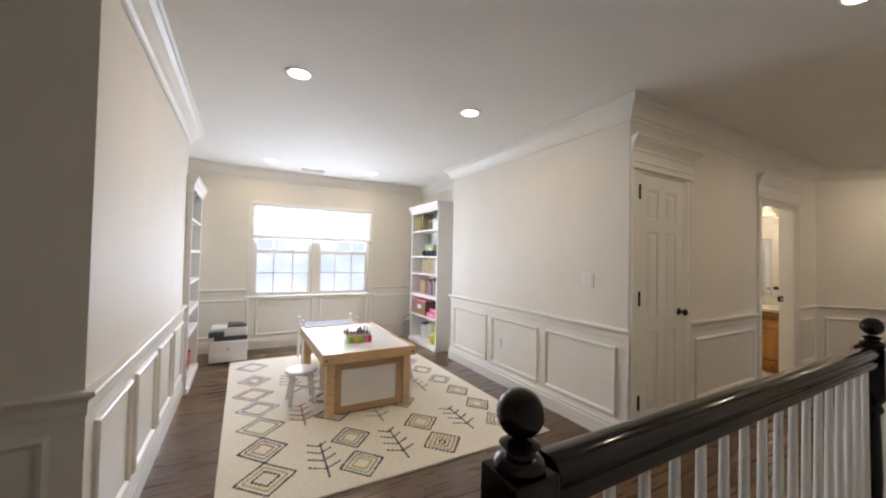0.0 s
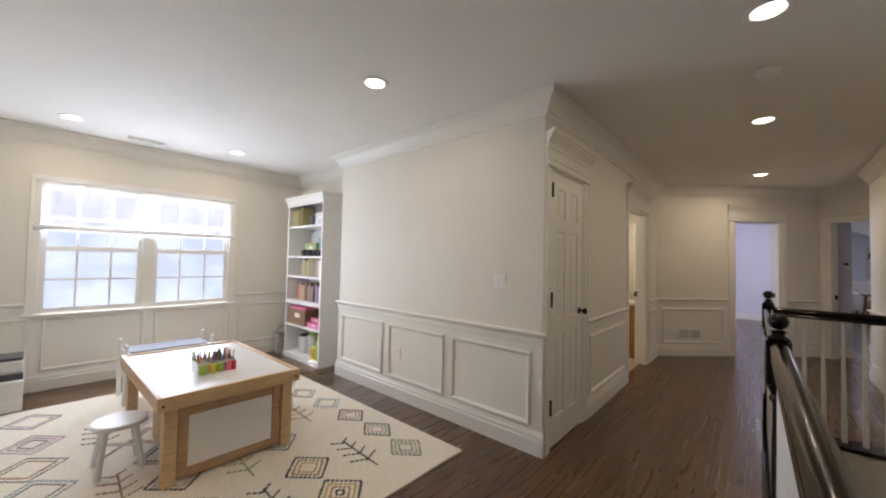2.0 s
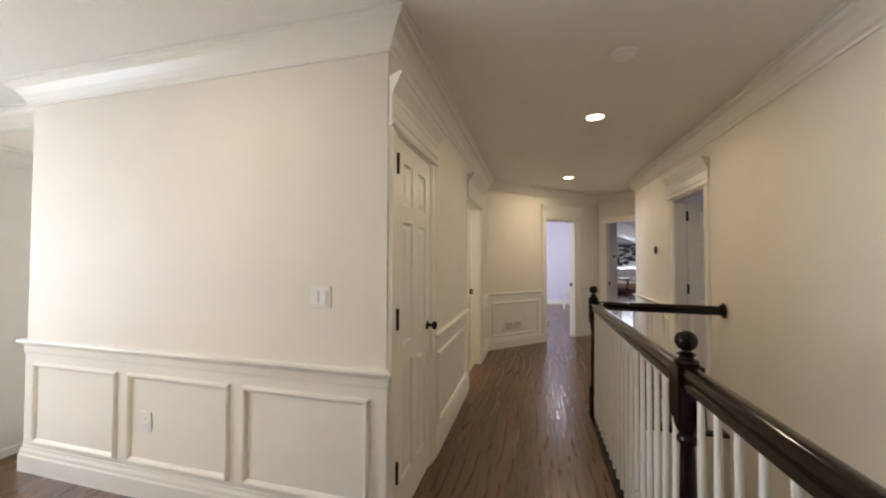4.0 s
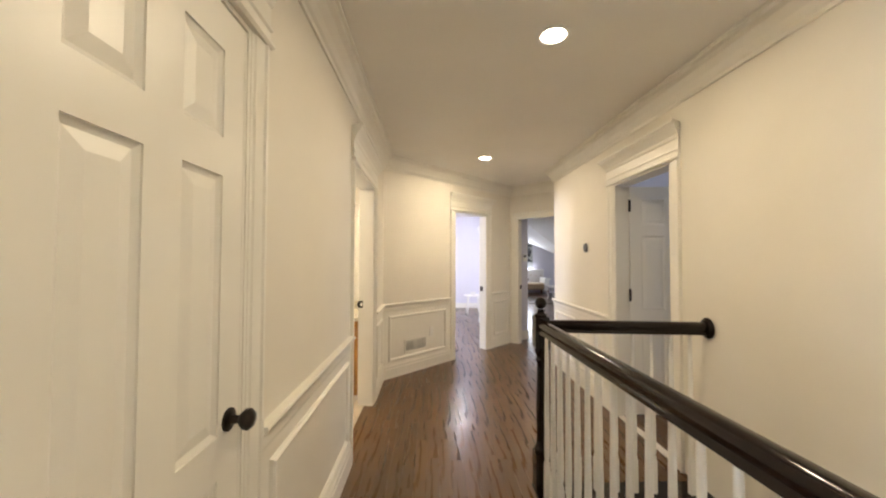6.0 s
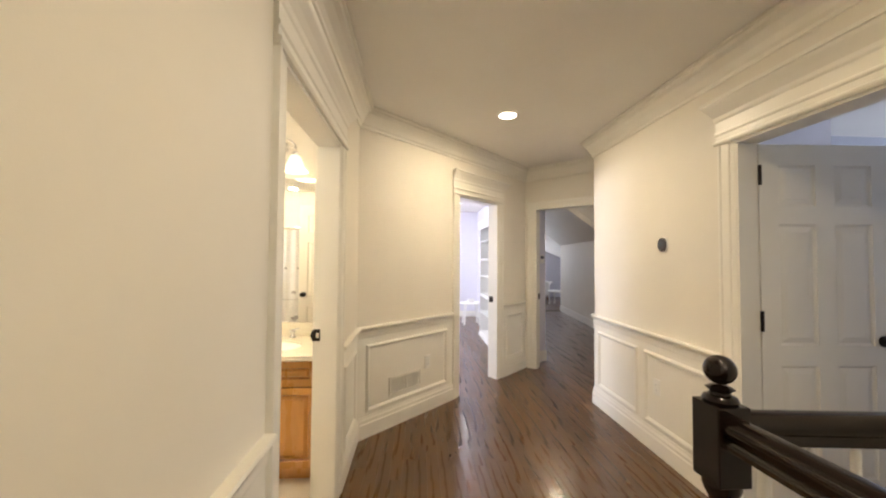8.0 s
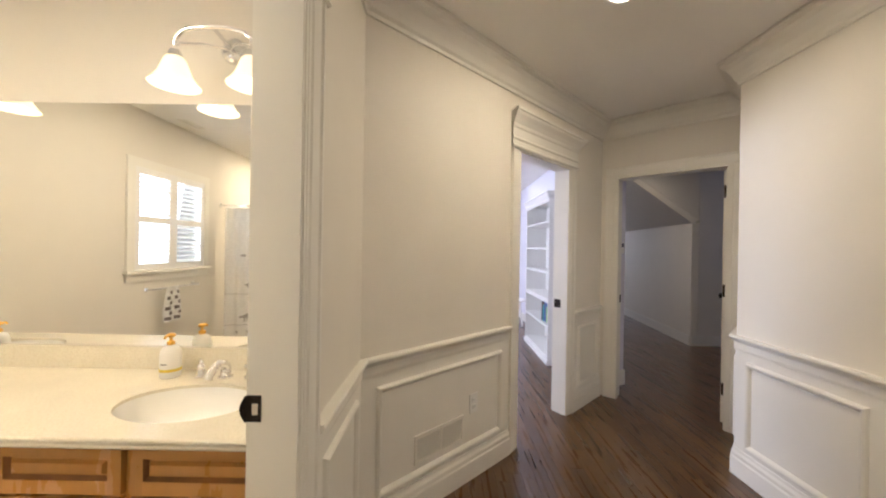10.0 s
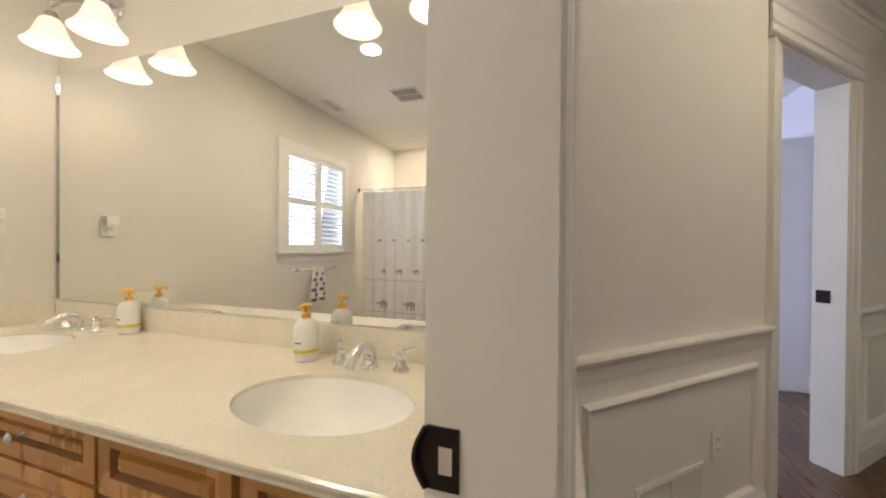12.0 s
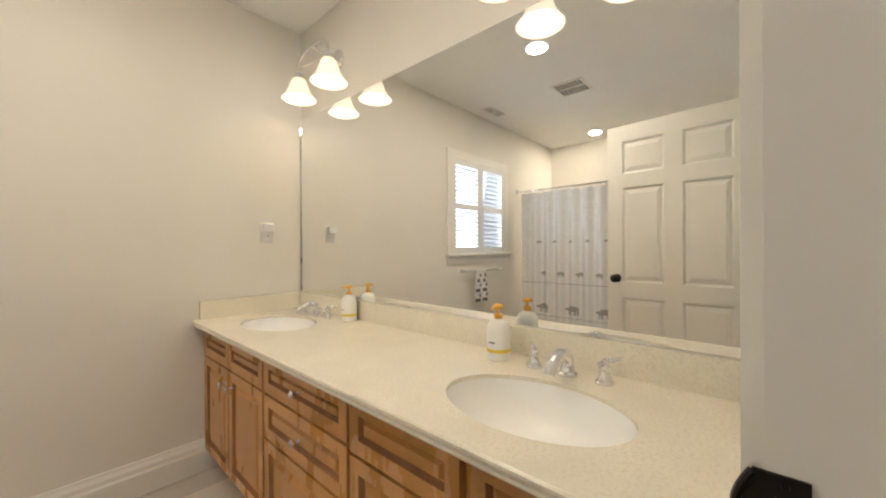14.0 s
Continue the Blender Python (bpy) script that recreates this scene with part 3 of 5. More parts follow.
part("rail", sweep(bmesh.new(), HR, -.385, RY - .04), ESPRESSO, rail_, smooth=True)
part("rosette", lathe([(.062, 0), (.062, .008), (.052, .016), (.048, .022), (.03, .024)], 28, Matrix.Translation((-.395, 0, .986)) @ Matrix.Rotation(radians(90), 4, 'Y')), ESPRESSO, rail_, "round dark rosette", True)
for i in range(1, 9):
    copy_thing(first, pose(4.354 - .094 * i / 9, RY - .99 * i / 9, 0))
# edges of the well
part("stair_trim", boxed(.35, .515, -.03, 4.40, .645, 0.004, bevel=.006), ESPRESSO)
tagged(bpy.data.objects["stair_trim"], "dark oak nosing along the stairwell", "trim", kind="structure")
tagged(part("stair_trim", boxed(4.20, -.40, -.03, 4.40, .514, .003, bevel=.006), ESPRESSO), "dark oak nosing along the stairwell", "trim", kind="structure")
tagged(part("wall_well_north", boxed(.3, .6, -2.8, 4.4, .7, -.03), WALL), "cream stairwell wall", "wall", kind="structure")
tagged(part("wall_well_east", boxed(4.22, -.4, -2.8, 4.308, .598, -.03), WALL), "cream stairwell wall", "wall", kind="structure")
tagged(part("wall_well_west", boxed(.2, -.4, -2.8, .36, .6, -.255), WALL), "cream stairwell wall", "wall", kind="structure")
tagged(part("floor_lower", boxed(.3, -.5, -2.9, 4.5, .7, -2.8), TILE), "pale lower hall floor", "floor", kind="structure")
stairs = thing("staircase", pose(0, 0, 0), "staircase with dark treads and white risers going down", "staircase", kind="structure")
for i in range(13):
    x, z = .40 + .25 * i, -.2 * (i + 1)
    part("tread", boxed(x - .02, -.395, z - .03, x + .25, .595, z, bevel=.006), ESPRESSO, stairs)
    part("riser", boxed(x - .0, -.395, z - .2, x + .015, .595, z - .03) if i else boxed(x - .02, -.395, z, x - .005, .595, -.03), WHITE, stairs)

# ---- bathroom ----
wall("wall_mirror", (6.34, 1.9), (6.34, 4.23), 0, -1, material=BATHWALL, crown=False, label="pale bathroom wall behind the mirror")
BW = (1.54, 2.455, 1.14, 2.075)
_, MB, _ = wall("wall_bath_window", (6.34, 4.23), (2.6, 4.23), -1, -1, [BW], t=.10, material=BATHWALL, crown=False, trims=('base',), label="pale bathroom wall with a window")
wall("wall_bath_end", (2.6, 4.23), (2.6, 1.97), -1, 0, t=.02, material=BATHWALL, crown=False, label="pale bathroom end wall")
tagged(part("wall_bath_inner", boxed(2.6, 1.957, 0, 4.62, 1.967, 2.6), BATHWALL), "pale bathroom wall", "wall", kind="structure")
tagged(part("wall_bath_inner", boxed(5.72, 1.957, 0, 6.34, 1.967, 2.6), BATHWALL), "pale bathroom wall", "wall", kind="structure")
tagged(part("wall_bath_over_door", boxed(4.62, 1.957, 2.18, 5.72, 1.967, 2.6), BATHWALL), "pale bathroom wall", "wall", kind="structure")
bf = tagged(part("floor_bathroom", boxed(2.6, 1.9, -.009, 6.34, 4.24, -.004), mat("tile_grout", (.5, .46, .4), .8)), "beige tiled bathroom floor", "floor", kind="structure")
tm = mesh_from("floor_tile", boxed(-.15, -.15, -.004, .15, .15, .003), TILE)
for i in range(12):
    for j in range(7):
        o = new("floor_tile", tm)
        o.parent = bf
        o.location = (2.78 + .304 * i, 2.06 + .304 * j, 0)
        if o.location.y + .15 > 4.22:
            o.location.y = 4.075

COUNTER = .80
van = thing("counter_top", pose(0, 0, .012), "beige speckled quartz vanity top with two oval basins", "counter")
sinks = ((5.99, 2.385), (6.01, 3.825))
bm = bmesh.new()
ylim = (1.975, 3.10, 4.225)
xf, xb = 5.745, 6.335
ax, ay = .165, .235
N = 48
for (sx, sy), (ya, yb) in zip(sinks, zip(ylim, ylim[1:])):
    ring, rect, low_ = [], [], []
    for k in range(N):
        a = 2 * math.pi * k / N
        c, s = math.cos(a), math.sin(a)
        ring.append(bm.verts.new((sx + ax * c, sy + ay * s, COUNTER)))
        low_.append(bm.verts.new((sx + ax * c, sy + ay * s, COUNTER - .012)))
        kx = ((xb - sx) / c if c > 0 else (xf - sx) / c) if abs(c) > 1e-6 else 1e9
        ky = ((yb - sy) / s if s > 0 else (ya - sy) / s) if abs(s) > 1e-6 else 1e9
        f = min(kx, ky)
        rect.append(bm.verts.new((sx + f * c, sy + f * s, COUNTER)))
    for k in range(N):
        j = (k + 1) % N
        bm.faces.new((ring[k], ring[j], rect[j], rect[k]))
        bm.faces.new((low_[k], low_[j], ring[j], ring[k]))
    for cx, cy in ((xf, ya), (xf, yb), (xb, ya), (xb, yb)):
        near = sorted(rect, key=lambda v: (v.co.x - cx) ** 2 + (v.co.y - cy) ** 2)
        edge_a = min((v for v in rect if abs(v.co.x - cx) < 1e-5), key=lambda v: abs(v.co.y - cy))
        edge_b = min((v for v in rect if abs(v.co.y - cy) < 1e-5), key=lambda v: abs(v.co.x - cx))
        if edge_a is not edge_b:
            bm.faces.new((edge_a, edge_b, bm.verts.new((cx, cy, COUNTER))))
part("slab", bm, QUARTZ, van)
part("front_edge", sweep(bmesh.new(), [(0, .765), (.008, .765), (.014, .772), (.014, .779), (.008, .784), (.018, .79), (.018, .796), (.012, .80), (0, .80)], 0, 2.25), QUARTZ, van, "moulded stone edge",
     m=Matrix(((0, -1, 0, xf), (1, 0, 0, 1.975), (0, 0, 1, 0), (0, 0, 0, 1))))
part("backsplash", boxed(6.318, 1.975, .80, 6.337, 4.225, .90, bevel=.002), QUARTZ, van)
part("side_splash", boxed(5.76, 4.207, .80, 6.317, 4.227, .90, bevel=.002), QUARTZ, van)
COUNTER = .812
for sx, sy in sinks:
    b = thing("sink_basin", pose(sx, sy, COUNTER - .012), "white oval undermount porcelain basin", "sink", "bathroom basins")
    prof = [(1.04, 0), (1.0, -.001), (.97, -.03), (.9, -.075), (.72, -.115), (.4, -.135), (.1, -.14)]
    bb = bmesh.new()
    rings = [[bb.verts.new((ax * r * math.cos(2 * math.pi * k / 40), ay * r * math.sin(2 * math.pi * k / 40), z)) for k in range(40)] for r, z in prof]
    for p, q in zip(rings, rings[1:]):
        for k in range(40):
            bb.faces.new((p[k], p[(k + 1) % 40], q[(k + 1) % 40], q[k]))
    bb.faces.new(rings[-1])
    part("bowl", bb, PORCELAIN, b, smooth=True)
    part("drain", lathe([(.022, -.139), (.022, -.136), (.018, -.135), (.001, -.137)], 20), CHROME, b)
    f = thing("faucet", pose(6.235, sy + .012, COUNTER), "polished chrome widespread faucet with two lever handles", "faucet", "bathroom faucets")
    sp = bmesh.new()
    lathe([(.03, 0), (.03, .006), (.022, .012), (.02, .05), (.016, .06)], 20, bm=sp)
    tube(sp, [(.0, 0, .04), (-.018, 0, .062), (-.05, 0, .07), (-.085, 0, .062), (-.112, 0, .042), (-.12, 0, .028)], [.019, .019, .018, .017, .017, .017], 14)
    part("spout", sp, CHROME, f, smooth=True)
    for s in (-1, 1):
        h = lathe([(.026, 0), (.026, .006), (.018, .014), (.013, .035), (.016, .04), (.016, .048), (.009, .055), (.009, .066), (.001, .07)], 18, Matrix.Translation((0, s * .107, 0)))
        tube(h, [(-.028, s * .107 - s * .012, .056), (.0, s * .107, .058), (.028, s * .107 + s * .02, .062), (.04, s * .107 + s * .03, .064)], [.005, .007, .006, .005], 10)
        part("handle", h, CHROME, f, smooth=True)

# cabinets below
XF = 5.80


def front(parent, name, y0, y1, z0, z1, knob=None):
    g = .003
    b = bmesh.new()
    y0, y1, z0, z1 = y0 + g, y1 - g, z0 + g, z1 - g
    s = .042
    for a0, a1, c0, c1 in ((y0, y0 + s, z0, z1), (y1 - s, y1, z0, z1), (y0 + s, y1 - s, z0, z0 + s), (y0 + s, y1 - s, z1 - s, z1)):
        box(b, XF - .02, a0, c0, XF, a1, c1)
    d = part(name, b, MAPLE, parent)
    p = bmesh.new()
    a0, a1, c0, c1 = y0 + s, y1 - s, z0 + s, z1 - s
    k = min(.035, (c1 - c0) * .3)
    rings = []
    for off, x in ((0, XF - .018), (.009, XF - .005), (.014, XF - .004), (k, XF - .016)):
        rings.append([p.verts.new((x, y, z)) for y, z in ((a0 + off, c0 + off), (a1 - off, c0 + off), (a1 - off, c1 - off), (a0 + off, c1 - off))])
    for u, v in zip(rings, rings[1:]):
        for i in range(4):
            p.faces.new((u[i], u[(i + 1) % 4], v[(i + 1) % 4], v[i]))
    p.faces.new(rings[-1])
    bmesh.ops.recalc_face_normals(p, faces=p.faces[:])
    panel = part("raised_panel", p, MAPLE, d)
    # outer ring: glaze and groove shade in one dark colour
    panel.data.materials.append(GLAZE_SHADE)
    for f in panel.data.polygons[:4]:
        f.material_index = 1
    if knob:
        part("knob", lathe([(.009, 0), (.006, .004), (.006, .016), (.014, .02), (.015, .027), (.009, .033), (.001, .034)], 16, Matrix.Translation((XF - .02, knob[0], knob[1])) @ Matrix.Rotation(radians(-90), 4, 'Y')), CHROME, d, "chrome knob", True)


def cabinet(y0, y1, layout, label):
    c = thing("vanity_cabinet", pose(0, 0, .012), label, "cabinet", "vanity cabinets")
    b = bmesh.new()
    box(b, XF, y0 + .001, .09, 6.33, y1 - .001, .59)
    box(b, XF, y0 + .001, .59, XF + .02, y1 - .001, .764)
    box(b, XF + .02, y0 + .001, .59, 6.33, y0 + .02, .764)
    box(b, XF + .02, y1 - .02, .59, 6.33, y1 - .001, .764)
    box(b, XF + .07, y0 + .001, -.009, 6.33, y1 - .001, .09)
    part("body", b, MAPLE, c)
    for f in layout:
        front(c, *f)


cabinet(3.447, 4.225, [("drawer", 3.845, 4.218, .612, .757), ("drawer", 3.45, 3.842, .612, .757), ("door", 3.845, 4.218, .1, .608, (3.885, .535)), ("door", 3.45, 3.842, .1, .608, (3.80, .535))], "honey maple vanity cabinet with two doors")
cabinet(2.853, 3.445, [("drawer", 2.856, 3.442, .612, .757, (3.149, .685)), ("drawer", 2.856, 3.442, .435, .607, (3.149, .52)), ("drawer", 2.856, 3.442, .1, .43, (3.149, .27))], "honey maple vanity cabinet with three drawers")
cabinet(1.975, 2.851, [("drawer", 2.436, 2.848, .597, .757), ("drawer", 1.985, 2.418, .597, .757), ("door", 2.436, 2.848, .1, .592, (2.466, .535)), ("door", 1.985, 2.418, .1, .592, (2.385, .535))], "honey maple vanity cabinet under the basin")

mir = thing("wall_mirror_glass", pose(0, 0, 0), "large frameless wall mirror above the vanity", "mirror")
part("mirror_face", boxed(6.332, 1.985, .915, 6.338, 4.22, 2.025), MIRROR, mir)
part("mirror_edge", boxed(6.326, 4.2205, .915, 6.339, 4.2245, 2.025), CHROME, mir)


def sconce(y):
    s = thing("vanity_light", pose(6.34, y, 2.27), "chrome two-lamp vanity light with frosted bell shades, lit", "wall light", "vanity lights")
    R = Matrix.Rotation(radians(-90), 4, 'Y')
    part("backplate", lathe([(.06, 0), (.06, .008), (.05, .02), (.02, .03), (.001, .031)], 28, R), CHROME, s, smooth=True)
    arm = tube(bmesh.new(), [(-.155, -.16, -.06), (-.157, -.158, -.03), (-.16, -.13, -.002), (-.16, -.07, .014), (-.16, 0, .018), (-.16, .07, .014), (-.16, .13, -.002), (-.157, .158, -.03), (-.155, .16, -.06)], .009)
    tube(arm, [(-.02, 0, 0), (-.09, 0, .006), (-.16, 0, .017)], .009)
    tube(arm, [(-.155, -.155, -.05), (-.12, -.07, -.03), (-.04, 0, -.012), (-.12, .07, -.03), (-.155, .155, -.05)], .005)
    part("arm", arm, CHROME, s, smooth=True)
    for d in (-.16, .16):
        sh = lathe([(.03, 0), (.04, -.012), (.048, -.036), (.06, -.07), (.078, -.099), (.094, -.117), (.089, -.117), (.074, -.099), (.054, -.066), (.028, -.024)], 28, Matrix.Translation((-.155, d, -.108)))
        so = part("shade", sh, BGLOW, s, "frosted glowing bell shade", True)
        so.visible_shadow = False
        part("socket", lathe([(.018, 0), (.024, -.012), (.024, -.03)], 18, Matrix.Translation((-.155, d, -.078)) @ Matrix.Diagonal((1.1, 1.1, 1.3, 1))), CHROME, s, smooth=True)
        lamp("vanity_bulb", 'POINT', pose(6.34 - .155, y + d, 2.27 - .19), 0.78, (1, .86, .66), .045)


sconce(3.785)
sconce(2.44)
can_light(5.14, 3.15, power=12.5)
can_light(2.95, 3.5, power=16)


ORANGEY = tint("orange_yellow_plastic", .78, .43, .05)


def bottle(x, y):
    b = thing("soap_bottle", pose(x, y, COUNTER), "white pump bottle with a yellow pump on the counter", "bottle", "soap bottles")
    part("body", lathe([(.034, 0), (.039, .004), (.04, .09), (.038, .112), (.029, .128), (.014, .135), (.014, .138)], 24), PLASTIC, b, smooth=True)
    part("label_band", lathe([(.0404, .028), (.0407, .029), (.0407, .039), (.0404, .04)], 24), YELLOW, b)
    part("lettering", boxed(-.0407, -.012, .06, -.0395, .012, .064), GREY, b)
    p = lathe([(.014, .138), (.015, .142), (.015, .152), (.006, .155), (.006, .17), (.016, .172), (.018, .18), (.012, .186), (.001, .187)], 18)
    tube(p, [(-.012, 0, .18), (-.03, 0, .178), (-.036, 0, .17)], .005, 8)
    part("pump", p, ORANGEY, b, "yellow pump", True)


bottle(6.232, 2.635)
bottle(6.272, 3.585)
bath_out = plate(MB @ pose(.225, 0, 1.29), .075, .118, "white outlet with a plugged-in night light", "outlet", outlet=True)
part("night_light", boxed(-.03, .009, .0, .03, .04, .055, bevel=.006), PLASTIC, bath_out)

# bathroom window with plantation shutters
bw = thing("window_2", MB, "small white window with louvred shutters", "window", kind="structure")
a, b, c, d = BW
for q in ((a - .08, c, a, d + .08), (b, c, b + .08, d + .08), (a, d, b, d + .08)):
    part("window_casing", boxed(q[0], 0, q[1], q[2], .02, q[3]), TRIM, bw)
part("window_sill", boxed(a - .1, -.02, c - .03, b + .1, .045, c, bevel=.005), TRIM, bw)
part("window_apron", boxed(a - .08, 0, c - .1, b + .08, .016, c - .03), TRIM, bw)
for x0, x1 in ((a, (a + b) / 2), ((a + b) / 2, b)):
    s = bmesh.new()
    zm = (c + d) / 2
    for x in (x0, x1 - .05):
        box(s, x + .001, -.01, c, x + .049, .016, d)
    for z, hh in ((c, .06), (zm - .03, .06), (d - .06, .06)):
        box(s, x0 + .05, -.01, z, x1 - .05, .016, z + hh)
    part("shutter_frame", s, WHITE, bw)
    for z0_, z1_ in ((c + .06, zm - .03), (zm + .03, d - .06)):
        n = 8
        for i in range(n):
            z = z0_ + (z1_ - z0_) * (i + .5) / n
            part("slat", boxed(x0 + .052, -.019, -.003, x1 - .052, .019, .003, m=Matrix.Translation((0, .003, z)) @ Matrix.Rotation(radians(20), 4, 'X')), WHITE, bw)
g = part("pane", boxed(a, -.08, c, b, -.075, d), GLASS, bw)
g.visible_shadow = False

# strike plate on the bathroom jamb, and catches on the two other doorways
sp = thing("strike_plate", pose(5.616, 0, 0), "dark bronze strike plate on the white door jamb", "strike plate", "strike plates")
outline = [(1.929, .926), (1.966, .926)] + [(1.966 + .011 * math.sin(math.pi * k / 8), .926 + .068 * k / 8) for k in range(1, 8)] + [(1.966, .994), (1.929, .994)]
bm = bmesh.new()
near_v, far_v = [bm.verts.new((-.0035, y, z)) for y, z in outline], [bm.verts.new((0, y, z)) for y, z in outline]
bm.faces.new(near_v)
bm.faces.new(far_v[::-1])
for k in range(len(outline)):
    n = (k + 1) % len(outline)
    bm.faces.new((near_v[k], near_v[n], far_v[n], far_v[k]))
part("plate", bm, BRONZE, sp)
part("lip", tube(bmesh.new(), [(-.005 - .003 * math.sin(math.pi * k / 8), 1.966 + .012 * math.sin(math.pi * k / 8), .928 + .064 * k / 8) for k in range(9)], .004, 8), BRONZE, sp, smooth=True)
part("catch", boxed(-.0045, 1.936, .944, -.003, 1.952, .974, bevel=.0007), CHROME, sp, "bright metal catch")
for z in (.934, .986):
    part("screw", lathe([(.0035, 0), (.003, .001), (.0005, .0012)], 10, Matrix.Translation((-.0035, 1.945, z)) @ Matrix.Rotation(radians(-90), 4, 'Y')), BRONZE, sp)
for MM, u in ((M4, .669), (M3, .951)):
    s2 = thing("strike_plate", MM @ pose(u, 0, 0), "dark bronze strike plate on the white door jamb", "strike plate", "strike plates")
    sg = 1 if u < .8 else -1
    part("plate", boxed(min(0, sg * .003), -.118, .895, max(0, sg * .003), -.06, .965), BRONZE, s2)

# ---- rooms seen through the doors ----


def plain_wall(name, x0, y0, x1, y1, material, z0=0.0, z1=2.6, label="painted wall"):
    return tagged(part(name, boxed(x0, y0, z0, x1, y1, z1), material), label, "wall", kind="structure")


plain_wall("wall_bedroom_south", 8.42, -.22, 13.0, -.1, LAV, label="pale lavender bedroom wall")
plain_wall("wall_bedroom_east", 12.4, -.1, 12.5, 5.0, LAV, label="pale lavender bedroom wall")
plain_wall("wall_bedroom_north", 6.5, 5.0, 12.5, 5.1, LAV, label="pale lavender bedroom wall")
plain_wall("wall_bedroom_west", 6.46, 2.0, 6.56, 5.0, LAV, label="pale lavender bedroom wall")
tagged(part("ceiling_bedroom", boxed(6.35, 1.87, 2.6, 8.34, 5.1, 2.7), CEIL), "white bedroom ceiling", "ceiling", kind="structure")
tagged(part("ceiling_bedroom", boxed(8.36, -.2, 2.6, 12.5, 5.1, 2.7), CEIL), "white bedroom ceiling", "ceiling", kind="structure")
for q in ((12.385, -.09, 12.399, 4.99), (8.5, -.099, 12.38, -.085)):
    tagged(part("baseboard", boxed(q[0], q[1], 0, q[2], q[3], .14, bevel=.003), TRIM), "white baseboard", "trim", kind="structure")
can_light(11.0, .55, power=8, color=(.95, .95, 1.0))
# added fill lamp by the windowless north wall, brightens the bedroom
lamp("bedroom_daylight", 'AREA', look((9.5, 4.9, 1.5), (9.8, 0, 1.1)), 100, (.86, .88, 1.0), 1.6, 1.3)


def bookcase(m, w, h, depth, shelves, label, cap=True):
    """Open front faces +y; x across."""
    b = thing("bookcase", m, label, "bookcase", "white bookcases")
    part("side_panel", boxed(0, 0, 0, .028, depth, h - .08, bevel=.002), WHITE, b)
    part("side_panel", boxed(w - .028, 0, 0, w, depth, h - .08, bevel=.002), WHITE, b)
    part("back_panel", boxed(.028, 0, .05, w - .028, .012, h - .08), WHITE, b)
    for z in shelves:
        thick = .05 if abs(z - .79) < .04 else .026
        part("shelf", boxed(.028, .012, z - thick, w - .028, depth - .004, z, bevel=.002), WHITE, b)
    part("plinth", boxed(-.012, .006, 0, w + .012, depth + .014, .06, bevel=.004), WHITE, b)
    part("top", boxed(.0, 0, h - .08, w, depth, h - .055), WHITE, b)
    bm = bmesh.new()
    prof = [(.0, h - .13), (.008, h - .13), (.01, h - .09), (.03, h - .05), (.036, h - .02), (.045, h - .015), (.045, h), (0, h)]
    sweep(bm, prof, 0, w, 1, 1)
    bmesh.ops.translate(bm, verts=bm.verts[:], vec=(0, depth, 0))
    part("cornice", bm, WHITE, b, "moulded white cornice")
    for x, mm in ((0, 1), (w, -1)):
        bm = bmesh.new()
        sweep(bm, prof, 0, depth, 0, 1)
        R = Matrix(((0, -1, 0, 0), (1, 0, 0, 0), (0, 0, 1, 0), (0, 0, 0, 1))) if mm > 0 else Matrix(((0, 1, 0, w), (1, 0, 0, 0), (0, 0, 1, 0), (0, 0, 0, 1)))
        bm.transform(R)
        part("cornice", bm, WHITE, b)
    return b


def book(m, w, d, h, material):
    b = thing("book", m, "upright book with a coloured spine on the shelf", "book", "shelved books")
    bm = bmesh.new()
    box(bm, 0, 0, 0, .003, d, h)
    box(bm, w - .003, 0, 0, w, d, h)
    box(bm, .003, d - .003, 0, w - .003, d, h)
    part("cover", bm, material, b)
    part("pages", boxed(.003, .004, .003, w - .003, d - .003, h - .004), PAPER, b)


rng = random.Random(4)


def books(M, x0, x1, z, depth, hmin, hmax, mats, lean=0):
    x = x0
    while x < x1 - .02:
        w = rng.uniform(.014, .04)
        h = rng.uniform(hmin, hmax)
        d = rng.uniform(.15, .21)
        book(M @ pose(x, depth - d - .045 - rng.uniform(0, .02), z, 0, lean, 0), w, d, h, rng.choice(mats))
        x += w + .0025


def carton(m, w, d, h, material, label, name="storage_box", cat="box", lid=None):
    b = thing(name, m, label, cat)
    bm = bmesh.new()
    for q in ((0, 0, 0, w, d, .004), (0, 0, .004, .004, d, h), (w - .004, 0, .004, w, d, h), (.004, 0, .004, w - .004, .004, h), (.004, d - .004, .004, w - .004, d, h)):
        box(bm, *q)
    part("body", bm, material, b)
    part("label_card", boxed(w * .3, d, h * .45, w * .6, d + .002, h * .75), PAPER, b)
    if lid:
        part("contents", boxed(.008, .008, .02, w - .008, d - .008, h + .03, bevel=.012), lid, b)
    return b


def tote(m, r, h, material, label, cat="tub", handle=None):
    b = thing(cat.replace(" ", "_"), m, label, cat)
    part("body", lathe([(r * .8, 0), (r * .84, .004), (r, h), (r * 1.06, h + .004), (r * 1.04, h + .01), (r * .95, h), (r * .8, .012), (.002, .01)], 20), material, b, smooth=True)
    if handle:
        part("contents", lathe(ball(r * .85, h * .95, 8, .6), 14), handle, b, smooth=True)
    return b


